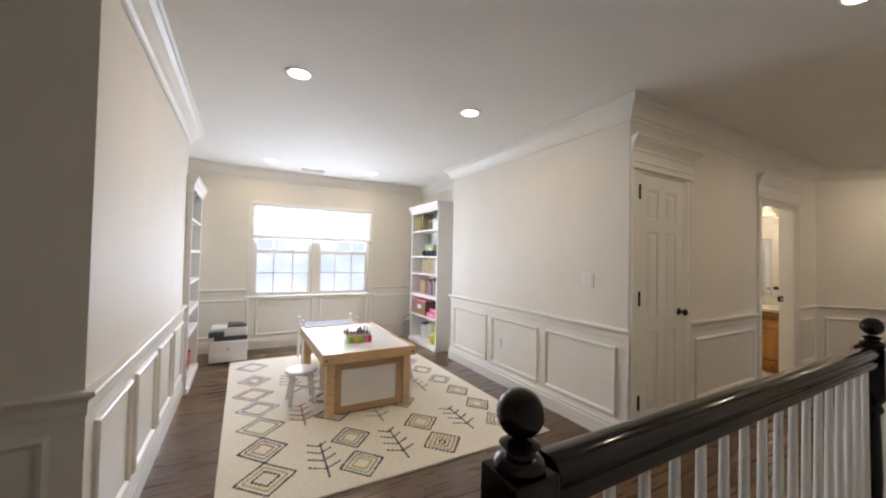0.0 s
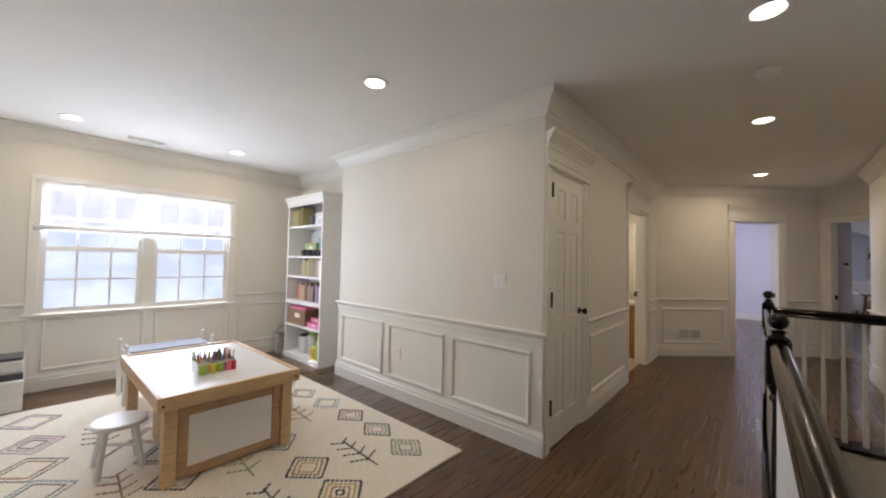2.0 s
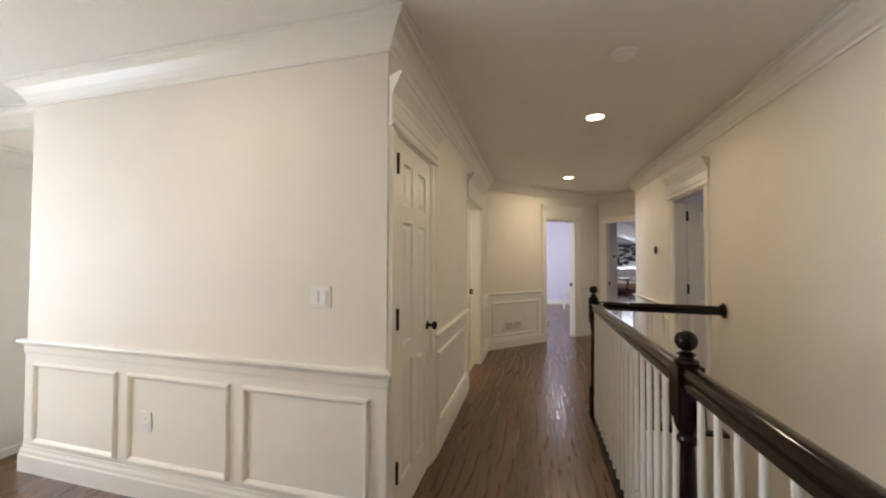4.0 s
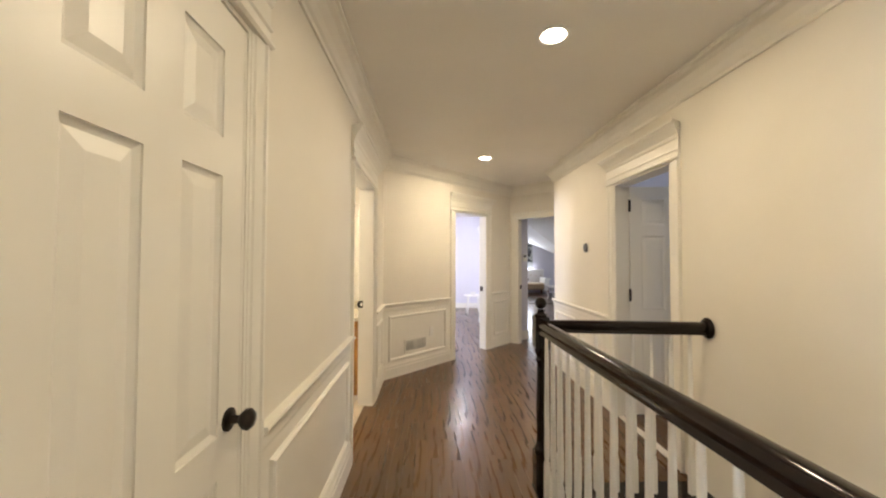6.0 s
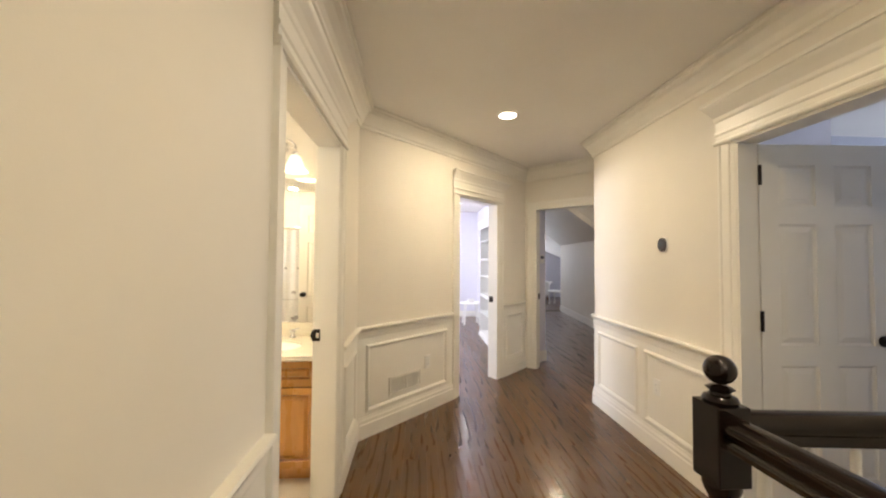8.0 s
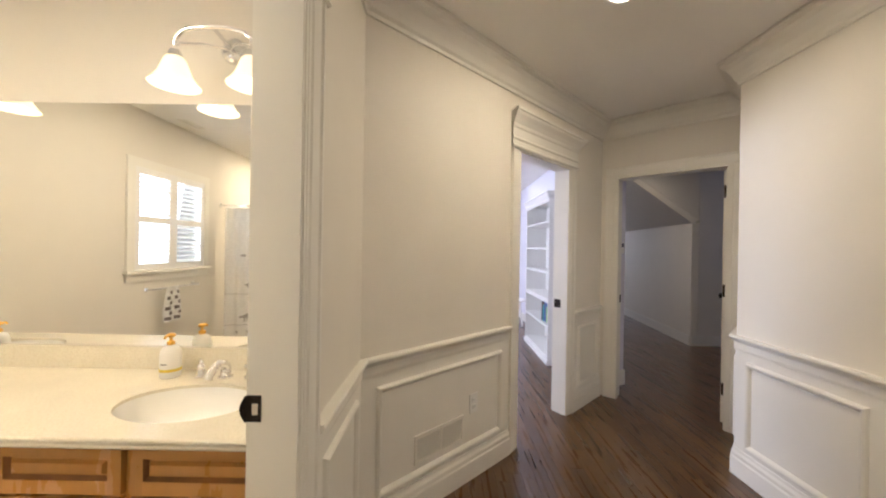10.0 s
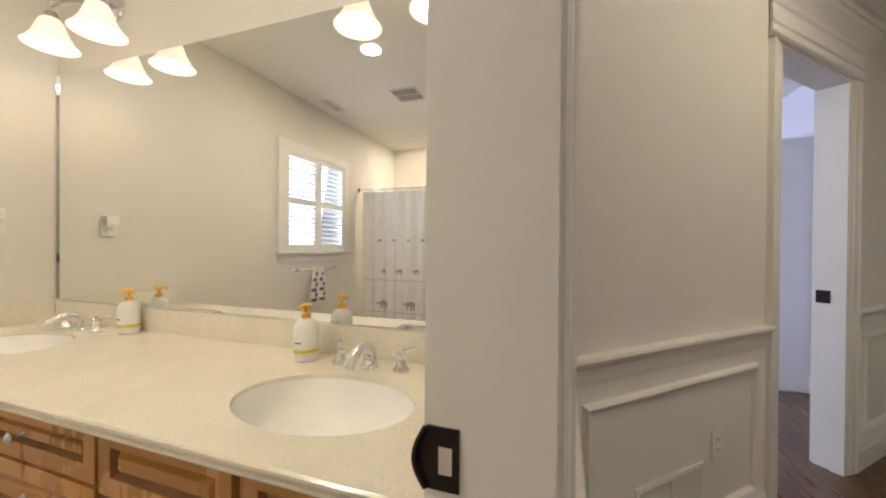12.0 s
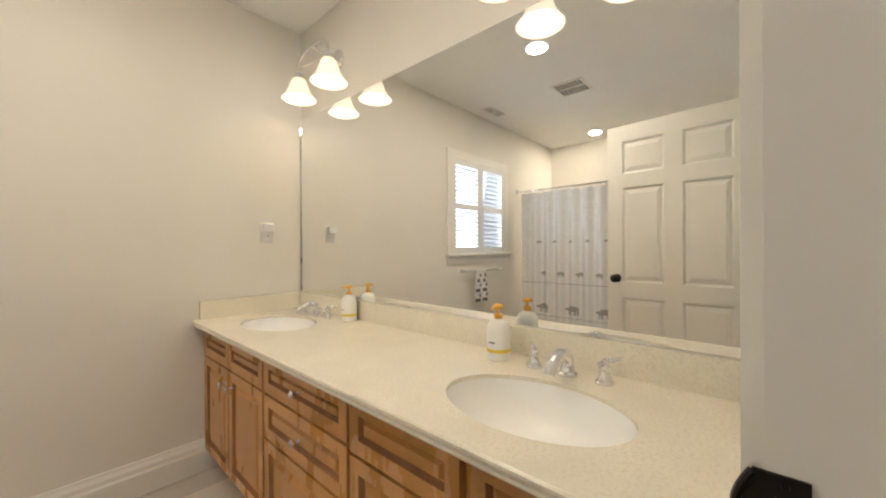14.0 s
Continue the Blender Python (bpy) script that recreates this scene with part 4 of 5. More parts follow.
# bookcase in the bedroom, with a few things on it
MBk = pose(9.02, -.098, 0)
bookcase(MBk, 1.2, 2.1, .31, (.09, .46, .79, 1.12, 1.42, 1.75), "tall white bookcase against the bedroom wall")
books(MBk, .08, .5, .46, .31, .2, .28, [BLACK, TEAL, GREEN, BLUE, BROWN])
tote(MBk @ pose(.16, .17, 1.75), .05, .1, BROWN, "small brown pot with a plant on the shelf", "plant pot", GREEN)
tote(MBk @ pose(.2, .17, 1.42), .05, .06, PAPER, "small white bowl on the shelf", "bowl")


def stool(m, h, r, label, mt=WHITE, spread=.05, sq=None, name="stool"):
    s = thing(name, m, label, name.replace("_", " "))
    part("seat", lathe([(r - .012, h - .03), (r, h - .024), (r, h - .006), (r - .006, h), (.002, h)], 30), mt, s, smooth=True)
    for k in range(4):
        a = radians(45 + 90 * k)
        c, q = math.cos(a), math.sin(a)
        part("leg", tube(bmesh.new(), [(c * r * .7, q * r * .7, h - .03), (c * (r * .75 + spread), q * (r * .75 + spread), .012)], [.014, .017], 10), mt, s)
    for k in range(2):
        a = radians(45 + 90 * k)
        z = h * .42
        f = r * .73 + spread * .55
        part("stretcher", tube(bmesh.new(), [(math.cos(a) * f, math.sin(a) * f, z + .02 * k), (-math.cos(a) * f, -math.sin(a) * f, z + .02 * k)], .009, 8), mt, s)
    return s


stool(pose(11.3, .22, 0), .48, .24, "low round white side table in the bedroom", name="side_table")
carton(pose(11.2, .16, .48), .16, .12, .07, PAPER, "small white box on the side table")

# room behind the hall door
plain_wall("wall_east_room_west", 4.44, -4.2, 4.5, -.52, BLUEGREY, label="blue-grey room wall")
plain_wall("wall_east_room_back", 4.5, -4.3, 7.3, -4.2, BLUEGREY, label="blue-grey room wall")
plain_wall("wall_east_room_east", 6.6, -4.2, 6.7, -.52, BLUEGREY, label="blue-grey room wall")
plain_wall("wall_east_room_closet", 6.1, -1.9, 6.6, -.53, LAV, label="pale closet wall")
tagged(part("ceiling_east_room", boxed(4.4, -4.3, 2.6, 6.7, -1.21, 2.7), CEIL), "white room ceiling", "ceiling", kind="structure")
# fill lamp added at the back wall, which has no window
lamp("room_daylight", 'AREA', look((5.3, -4.1, 1.6), (5.5, 0, 1.4)), 15, (.82, .88, 1.0), 1.3, 1.2)

# loft room beyond the angled doorway
part_w = thing("wall_loft_entry", pose(8.33, -.22, 0, 0, 0, -57), "pale wall inside the loft doorway", "wall", kind="structure")
part("wall_face", boxed(0, 0, 0, .24, .12, 2.6), LAV, part_w)
part("baseboard", boxed(0.02, -.014, 0, .25, 0, .15), TRIM, part_w)
kp = thing("keypad", part_w.matrix_basis @ pose(.15, -.001, 1.42), "small white alarm keypad with a grey screen", "keypad")
part("case", boxed(-.05, -.018, -.06, .05, 0, .06, bevel=.004), PLASTIC, kp)
part("screen", boxed(-.035, -.0195, .005, .035, -.018, .045), GREY, kp)
part("keys", boxed(-.035, -.0195, -.045, .035, -.018, -.008), TRIM, kp)
kw = thing("wall_loft_knee", pose(10.05, -2.2, 0, 0, 0, -7), "cream knee wall under a sloping ceiling", "wall", kind="structure")
part("wall_face", boxed(0, -.1, 0, 3.3, 0, 1.82), WALL, kw)
part("baseboard", boxed(0, 0, 0, 3.31, .016, .15, bevel=.003), TRIM, kw)
bm = bmesh.new()
sweep(bm, [(0, 1.82), (1.05, 2.62), (1.05, 2.72), (-.1, 1.86)], 0, 3.3)
part("sloped_ceiling", bm, WALL, kw, "cream sloping ceiling")
part("gable", sweep(bmesh.new(), [(-.1, 1.87), (1.05, 2.73), (-.1, 2.73)], .01, .06), WALL, kw)
# unseen fitting, added to warm and brighten the knee wall
can_light(9.6, -1.0, power=5)
plain_wall("wall_loft_side", 10.05, -5.4, 10.15, -2.31, WALL, label="cream loft wall lit by an added bluish lamp")
tagged(part("baseboard", boxed(10.034, -5.4, 0, 10.049, -2.2, .15), TRIM), "white baseboard", "trim", kind="structure")
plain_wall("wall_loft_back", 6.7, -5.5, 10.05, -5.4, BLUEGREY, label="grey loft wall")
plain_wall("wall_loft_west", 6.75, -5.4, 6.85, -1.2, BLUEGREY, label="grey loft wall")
tagged(part("ceiling_loft", boxed(8.36, -1.3, 2.6, 17.1, -.23, 2.7), CEIL), "off-white loft ceiling", "ceiling", kind="structure")
tagged(part("ceiling_loft", boxed(6.72, -5.5, 2.601, 10.06, -1.21, 2.7), CEIL), "off-white loft ceiling", "ceiling", kind="structure")
tagged(part("ceiling_loft_upper", boxed(10.0, -5.6, 2.73, 17.1, -.2, 2.8), CEIL), "off-white loft ceiling", "ceiling", kind="structure")
plain_wall("wall_loft_far", 17.0, -5.5, 17.1, -.2, LAV, label="pale far loft wall")
plain_wall("wall_loft_north", 13.0, -.22, 17.0, -.1, LAV, label="pale loft wall")
plain_wall("wall_loft_far_south", 13.3, -5.5, 17.0, -5.4, LAV, label="pale loft wall")
plain_wall("wall_loft_far_west", 13.22, -5.4, 13.3, -2.7, LAV, label="pale loft wall")
tagged(part("floor_loft", boxed(13.5, -5.5, -.25, 17.1, -.1, -.002), OAK), "dark oak loft floor", "floor", kind="structure")
sl = bmesh.new()
sweep(sl, [(-3.2, 1.35), (0, 2.62), (0, 2.72), (-3.2, 1.45)], 0, 3.9)
tagged(part("ceiling_loft_slope", sl, CEIL, m=pose(13.2, -1.3, 0)), "sloping white loft ceiling", "ceiling", kind="structure")
plain_wall("wall_loft_far_knee", 13.3, -4.6, 17.0, -4.5, LAV, z1=1.4, label="pale knee wall")
can_light(14.2, -1.1, power=9, color=(.95, .95, 1))
# added fill lamp before the far wall; no window is built there
lamp("loft_daylight", 'AREA', look((16.9, -2.4, 1.3), (13, -2.6, 1.0)), 16, (.85, .9, 1.0), 1.0, 1.0)
# added bluish fill for the side wall, its source unseen
lamp("loft_window_light", 'AREA', look((8.6, -5.3, 1.7), (10.0, -2.6, 1.6)), 5, (.62, .68, 1.0), .8, .8)
pic = thing("wall_picture", pose(16.995, -2.35, 1.55), "large unframed picture of dark trees on the loft wall", "picture")
part("canvas", boxed(-.03, -.55, -.5, 0, .55, .5, bevel=.004), mat("pale_grey_print", (.5, .51, .5), .7, grain=.3, scale=3), pic)
trng = random.Random(8)
for k in range(70):
    y, z = trng.uniform(-.5, .5), trng.uniform(-.45, .42)
    w, h = trng.uniform(.03, .12), trng.uniform(.02, .06)
    if abs(y) + w < .54:
        part("brush_mark", boxed(-.0325 - .0001 * (k % 9), y - w, z - h, -.0301, y + w, z + h), bpy.data.materials["black_cloth"] if k % 3 else GREY, pic)
sofa = thing("sofa", pose(16.3, -2.35, 0), "white tufted sofa under the picture", "sofa")
part("back", boxed(.4, -.95, .25, .62, .95, .98, bevel=.04), WHITE, sofa)
part("seat", boxed(-.3, -.75, .2, .4, .75, .46, bevel=.05), SAND, sofa, "tan seat cushion")
for y in (-.95, .75):
    part("arm", boxed(-.3, y, .15, .4, y + .2, .66, bevel=.05), WHITE, sofa)
for k in range(9):
    part("tuft_button", lathe(ball(.02, 0, 6, .5), 10, Matrix.Translation((.395, -.8 + .2 * k, .74)) @ Matrix.Rotation(radians(90), 4, 'Y')), SAND, sofa)
for x in (-.25, .55):
    for y in (-.88, .88):
        part("foot", boxed(x - .03, y - .03, 0, x + .03, y + .03, .2), BROWN, sofa)
ct = thing("wooden_table", pose(14.9, -1.75, 0), "dark brown wooden table with crossed legs", "table")
part("tabletop", boxed(-.3, -.35, .66, .3, .35, .7, bevel=.006), BROWN, ct)
for y in (-.28, .28):
    for a in (-1, 1):
        part("leg", tube(bmesh.new(), [(-.26 * a, y + .02 * a, .66), (.26 * a, y + .02 * a, 0)], .024, 8), BROWN, ct)
part("stretcher", tube(bmesh.new(), [(0, -.28, .33), (0, .28, .33)], .016, 8), BROWN, ct)
be = thing("bench", pose(14.6, -3.25, 0, 0, 0, 40), "white carved bench with curved legs", "bench")
part("seat", boxed(-.5, -.2, .38, .5, .2, .45, bevel=.015), WHITE, be)
for x in (-.44, .44):
    for y in (-.16, .16):
        part("leg", tube(bmesh.new(), [(x, y, .4), (x * 1.06, y * 1.1, .25), (x * .97, y, .1), (x * 1.04, y * 1.05, 0)], [.03, .026, .018, .022], 10), WHITE, be)
for x in (-.47, .47):
    part("arm", tube(bmesh.new(), [(x, .15, .45), (x * 1.02, .1, .62), (x * 1.1, -.05, .7), (x * 1.12, -.18, .66)], .022, 10), WHITE, be)

# ---- play area furniture ----
MR = Matrix(((0, -1, 0, 2.745), (1, 0, 0, 4.75), (0, 0, 1, 0), (0, 0, 0, 1)))
bookcase(MR, .93, 2.2, .345, (.065, .46, .79, 1.12, 1.39, 1.80), "tall white bookcase full of books, boxes and toys")
D = .345
books(MR, .62, .86, 1.80, D, .22, .27, [OLIVE, SAND, OLIVE, PAPER, GREY])
carton(MR @ pose(.06, .09, 1.80), .22, .2, .16, CLEAR, "white box on the top shelf")
tote(MR @ pose(.42, .2, 1.80), .08, .13, GREY, "grey cup on the top shelf", "cup", PAPER)
carton(MR @ pose(.46, .05, 1.39), .3, .12, .19, LIME, "muted green game box on the shelf")
for x, c in ((.12, BLUE), (.2, RED), (.3, TEAL), (.07, PURPLE)):
    tote(MR @ pose(x, .16, 1.39), .05, .24, c, "coloured craft cup on the shelf", "cup", c)
for x in (.14, .27, .42, .56):
    cp = thing("headphones_case", MR @ pose(x, .27, 1.39), "black rounded cloth case on the shelf", "case", "black cases")
    part("shell", lathe(ball(.055, .045, 8, .85), 16), BLACK, cp, smooth=True)
books(MR, .05, .3, 1.12, D, .19, .23, [PAPER, SAND, CLEAR])
books(MR, .31, .62, 1.12, D, .19, .25, [OLIVE, BLUE, GREY, OLIVE, SAND])
books(MR, .05, .55, .79, D, .18, .27, [PURPLE, BLACK, GREY, BROWN, PAPER, SAND])
books(MR, .56, .68, .79, D, .2, .24, [ORANGE, RED, SAND])
carton(MR @ pose(.40, .06, .46), .46, .27, .21, BROWN, "brown storage box with pink things in it", lid=PINK)
carton(MR @ pose(.06, .07, .46), .3, .25, .07, PINK, "flat pink box on the shelf")
carton(MR @ pose(.08, .09, .53), .24, .2, .06, PINK, "flat pink box stacked on another")
tote(MR @ pose(.64, .18, .065), .1, .22, CLEAR, "clear plastic tub of toys", "tub", GREY)
tote(MR @ pose(.42, .17, .065), .09, .25, CLEAR, "clear plastic jar of toys", "jar", GREEN)
tote(MR @ pose(.24, .22, .065), .1, .12, YELLOW, "yellow plastic toy tub", "tub", YELLOW)
carton(MR @ pose(.045, .1, .065), .1, .2, .26, GREEN, "green toy box standing on the bottom shelf")
ML = Matrix(((0, 1, 0, -.865), (-1, 0, 0, 5.33), (0, 0, 1, 0), (0, 0, 0, 1)))
bookcase(ML, .93, 2.13, .345, (.065, .55, .80, 1.08, 1.40, 1.72), "tall white bookcase, nearly empty")
tote(ML @ pose(.3, .2, .065), .11, .2, RED, "red plastic toy tub", "tub", YELLOW)
tote(ML @ pose(.3, .2, 1.40), .03, .09, GREY, "small dark figure-shaped ornament", "ornament", GREY)
carton(ML @ pose(.14, .12, .065), .1, .15, .16, RED, "red toy box on the bottom shelf")

# low bin shelf behind the table
lo = thing("toy_bin", pose(.95, 5.10, 0), "low white toy bin with knobbed posts under the window", "toy bin")
part("tray", boxed(-.33, -.17, .30, .33, .17, .46, bevel=.004), WHITE, lo)
part("contents", boxed(-.31, -.15, .46, .31, .15, .475, bevel=.006), GREY, lo)
for x in (-.34, .34):
    for y in (-.17, .17):
        part("post", lathe([(.018, 0), (.018, .5), (.012, .51), (.02, .53), (.02, .545), (.001, .56)], 12, Matrix.Translation((x, y, 0))), WHITE, lo, smooth=True)

# table
tb = thing("activity_table", pose(.94, 3.86, .012), "low pale beech play table with a white inset top", "table")
hx, hy, H = .42, .66, .54
part("tabletop", boxed(-hx + .03, -hy + .03, H - .04, hx - .03, hy - .03, H - .012), BOARD, tb, "white laminate top")
for q in ((-hx, -hy, hx, -hy + .03), (-hx, hy - .03, hx, hy), (-hx, -hy + .03, -hx + .03, hy - .03), (hx - .03, -hy + .03, hx, hy - .03)):
    part("apron", boxed(q[0], q[1], H - .085, q[2], q[3], H, bevel=.004), BEECH, tb)
for x in (-1, 1):
    for y in (-1, 1):
        px, py = x * (hx - .075), y * (hy - .065)
        part("leg", boxed(px - .035, py - .035, 0, px + .035, py + .035, H - .041, bevel=.004), BEECH, tb)
        part("bolt", lathe([(.008, 0), (.008, .003), (.001, .004)], 12, Matrix.Translation((x * (hx - .03), y * hy, H - .05)) @ Matrix.Rotation(radians(90 if y < 0 else -90), 4, 'X')), BRONZE, tb)
pn = thing("storage_trundle", pose(.94, 3.25, .012), "wooden framed storage bin with a white panel under the table", "storage bin")
for q in ((-.305, 0, .02, -.25, .03, .445), (.25, 0, .02, .305, .03, .445), (-.25, 0, .02, .25, .03, .075), (-.25, 0, .385, .25, .03, .445)):
    part("frame_board", boxed(*q, bevel=.003), mat("tan_plywood", (.48, .31, .17), .5, grain=.2, scale=8, stretch=(1, 6, 6)) if "tan_plywood" not in bpy.data.materials else bpy.data.materials["tan_plywood"], pn)
part("panel", boxed(-.25, .01, .075, .25, .02, .385), BOARD, pn, "white panel")
part("bin_box", boxed(-.28, .031, .0, .28, .8, .40, bevel=.004), bpy.data.materials["tan_plywood"], pn)

# pencil caddy
pc = thing("pencil_caddy", pose(.93, 3.66, .012 + H - .012), "clear caddy full of coloured pencils on the table", "pencil caddy")
for q in ((-.12, -.07, 0, .12, .07, .004), (-.12, -.07, .004, -.117, .07, .075), (.117, -.07, .004, .12, .07, .075), (-.117, -.07, .004, .117, -.067, .075), (-.117, .067, .004, .117, .07, .075), (-.117, -.002, .004, .117, .002, .08)):
    part("wall_panel", boxed(*q), CLEAR, pc)
for i in range(46):
    x, y = rng.uniform(-.11, .11), rng.uniform(-.06, .06)
    dx, dy = rng.uniform(-.02, .02), rng.uniform(-.02, .02)
    c = rng.choice([RED, PINK, YELLOW, GREEN, BLUE, PURPLE, BROWN, ORANGE, GREY, SAND, TEAL])
    part("pencil", tube(bmesh.new(), [(x, y, .006), (x + dx, y + dy, rng.uniform(.09, .15))], .0045, 6), c, pc)
for x, c in ((-.09, GREEN), (-.03, YELLOW), (.02, GREEN), (.07, PINK), (.1, RED)):
    part("marker_pot", lathe([(.024, .0), (.024, .06), (.02, .06), (.002, .01)], 14, Matrix.Translation((x, -.085, 0))), c, pc)

stool(pose(.43, 3.70, .012), .31, .14, "small white round wooden stool on the rug", spread=.045)
stool(pose(1.52, 3.95, .012), .31, .14, "small white round wooden stool on the rug", spread=.045)

# printer on the floor
pr = thing("printer", pose(-.2, 5.55, 0), "white office printer with a dark control panel standing on the floor", "printer")
part("body", boxed(-.21, -.17, .01, .21, .19, .27, bevel=.012), PLASTIC, pr)
part("upper_body", boxed(-.205, -.1, .32, .205, .19, .40, bevel=.012), PLASTIC, pr)
part("paper_slot", boxed(-.16, -.12, .271, .205, .18, .32), GREY, pr, "dark output slot")
part("side_wall", boxed(-.21, -.165, .27, -.161, .185, .325, bevel=.004), PLASTIC, pr)
part("control_panel", boxed(-.215, -.19, .33, -.05, -.101, .395, bevel=.006), GREY, pr, "dark control panel")
part("scanner_lid", boxed(-.2, -.11, .40, .2, .19, .43, bevel=.01), PLASTIC, pr)
part("paper_feeder", boxed(-.02, -.09, .43, .2, .17, .455, bevel=.008), GREY, pr, "dark feeder tray")
part("emblem", lathe([(.014, 0), (.014, .0015)], 16, Matrix.Translation((0, -.17, .17)) @ Matrix.Rotation(radians(90), 4, 'X')), SAND, pr)
part("cassette", boxed(-.205, -.174, .02, .205, -.168, .11, bevel=.002), PLASTIC, pr)

# basket by the bookcase
bk = thing("basket", pose(2.47, 5.83, 0), "grey woven basket beside the bookcase", "basket")
bb = bmesh.new()
for i in range(9):
    z = .015 + .03 * i
    r = .1 + .002 * i
    tube(bb, [(r * math.cos(a * math.pi / 12), r * math.sin(a * math.pi / 12), z + .004 * (a % 2)) for a in range(25)], .016, 6)
WICK = tint("grey_wicker", .36, .34, .31, .8, .3)
part("weave", bb, WICK, bk, smooth=True)
part("base", lathe([(.09, .0), (.09, .012)], 20), WICK, bk)
part("handle", tube(bmesh.new(), [(-.1, 0, .24), (-.11, 0, .33), (-.05, 0, .38), (.05, 0, .38), (.11, 0, .33), (.1, 0, .24)], .01, 8), WICK, bk, smooth=True)
part("contents", lathe(ball(.09, .2, 8, .5), 14), BROWN, bk, smooth=True)

# rug
rug = thing("rug", pose(0, 0, 0), "cream wool rug with coloured diamonds and branch motifs", "rug")
part("rug_body", boxed(-.18, 2.26, -.002, 2.12, 5.36, .012, bevel=.004), CREAM, rug)


def yarn(material, segs, w=.016):
    bm = bmesh.new()
    for (x0, y0), (x1, y1) in segs:
        d = Vector((x1 - x0, y1 - y0, 0))
        L = d.length
        a = math.atan2(d.y, d.x)
        n = max(1, round(L / .028))
        for k in range(n):
            s = 1 + rng.uniform(-.25, .25)
            box(bm, L * k / n, -w / 2 * s, .011, L * (k + .68) / n, w / 2 * s, .0155, m=Matrix.Translation((x0, y0, 0)) @ Matrix.Rotation(a, 4, 'Z'))
    part("motif", bm, material, rug)


def diamond(x, y, rx, ry, mats):
    for k, c in enumerate(mats):
        f = 1 - k * .27
        p = [(x + rx * f, y), (x, y + ry * f), (x - rx * f, y), (x, y - ry * f)]
        yarn(c, list(zip(p, p[1:] + p[:1])), .0135)


COLS = ((.07, .17, .20), (.67, .15, .18), (1.27, .15, .18), (1.88, .13, .17))
SETS = [[Y_CHAR, Y_GOLD, Y_CHAR], [Y_CHAR, Y_GREY, Y_RUST], [Y_GREY, Y_SAGE], [Y_BLUE, Y_GREY], [Y_GREY, Y_RUST], [Y_PINK, Y_PINK, Y_GREY], [Y_GREY, Y_PINK]]
for c, (x, rx, ry) in enumerate(COLS):
    for r in range(7):
        y = (2.58, 2.95, 3.32, 3.7, 4.08, 4.5, 5.02)[r] - (.1 if c in (1, 2) and r < 2 else 0)
        if c == 1 and r == 6:
            continue
        sets = (SETS, [[Y_CHAR, Y_SAGE, Y_GOLD], [Y_CHAR, Y_GREY, Y_GOLD], [Y_CHAR, Y_PINK]] + SETS[3:], [[Y_CHAR, Y_GOLD, Y_RUST, Y_CHAR], [Y_CHAR, Y_RUST, Y_GOLD]] + SETS[2:], [[Y_GREY, Y_SAGE, Y_GREY], [Y_CHAR, Y_SAGE, Y_PINK], [Y_CHAR, Y_PINK, Y_GOLD]] + SETS[3:])[c]
        diamond(x + rng.uniform(-.02, .02), y, rx * rng.uniform(.9, 1.05), ry * .92, sets[r])
for x, y, c in ((.43, 2.42, Y_CHAR), (.95, 2.40, Y_CHAR), (1.58, 2.55, Y_CHAR), (.4, 3.2, Y_RUST), (1.6, 3.45, Y_RUST), (.98, 3.0, Y_SAGE), (.4, 4.1, Y_CHAR), (1.6, 4.3, Y_GREY)):
    segs = [((x, y), (x + .02, y + .44))]
    for k in range(4):
        yy = y + .1 + .1 * k
        s = .11 - .012 * k
        segs += [((x, yy), (x - s, yy + .06)), ((x, yy), (x + s, yy + .06))]
    yarn(c, segs, .012)

# bathroom: towel bar, towel, shower curtain, vents
tbm = thing("towel_bar", MB @ pose(0, 0, .955), "chrome towel bar under the window", "towel bar")
part("bar", tube(bmesh.new(), [(1.68, .06, 0), (2.31, .06, 0)], .008), CHROME, tbm)
for u in (1.69, 2.30):
    part("bracket", lathe([(.022, 0), (.022, .006), (.01, .012), (.01, .066)], 16, Matrix.Translation((u, 0, 0)) @ Matrix.Rotation(radians(-90), 4, 'X')), CHROME, tbm)
tw = thing("hand_towel", MB @ pose(1.92, .06, .955), "grey and white patterned hand towel bunched over the bar", "towel")


def towel_y(u, z):
    return .014 + .012 * math.sin(u * 52 + z * 6) + .05 * min(-z, .12)


def drape(bm, u0, u1, z0, z1, lift, thick, nu, nz):
    """A folded sheet hanging from the bar, gathered towards the top."""
    for side in (0, 1):
        vv = [[None] * (nu + 1) for _ in range(nz + 1)]
        for b in range(nz + 1):
            z = z0 + (z1 - z0) * b / nz
            g = .62 + .38 * min(1, -z / .2 if z < 0 else 0)
            for a in range(nu + 1):
                u = u0 + (u1 - u0) * a / nu
                vv[b][a] = bm.verts.new((u * g, towel_y(u, z) + lift + side * thick, z))
        for b in range(nz):
            for a in range(nu):
                bm.faces.new((vv[b][a], vv[b][a + 1], vv[b + 1][a + 1], vv[b + 1][a]))


bm = bmesh.new()
drape(bm, -.12, .12, -.33, .012, 0, .006, 26, 12)
part("fabric", bm, PAPER, tw, smooth=True)
PRINT = tint("grey_print", .42, .40, .39)
TPRINT = tint("brown_grey_print", .16, .13, .12)
for k in range(12):
    z = -.315 + .05 * (k // 2)
    x = -.105 + .12 * (k % 2) + .035 * (k // 2 % 2)
    bm = bmesh.new()
    drape(bm, x, x + .065, z, z + .034, .0068, .0008, 8, 3)
    part("pattern_block", bm, TPRINT, tw)
cr = thing("shower_curtain", pose(3.56, 0, 0), "white shower curtain with bands of grey printed animal shapes", "shower curtain")
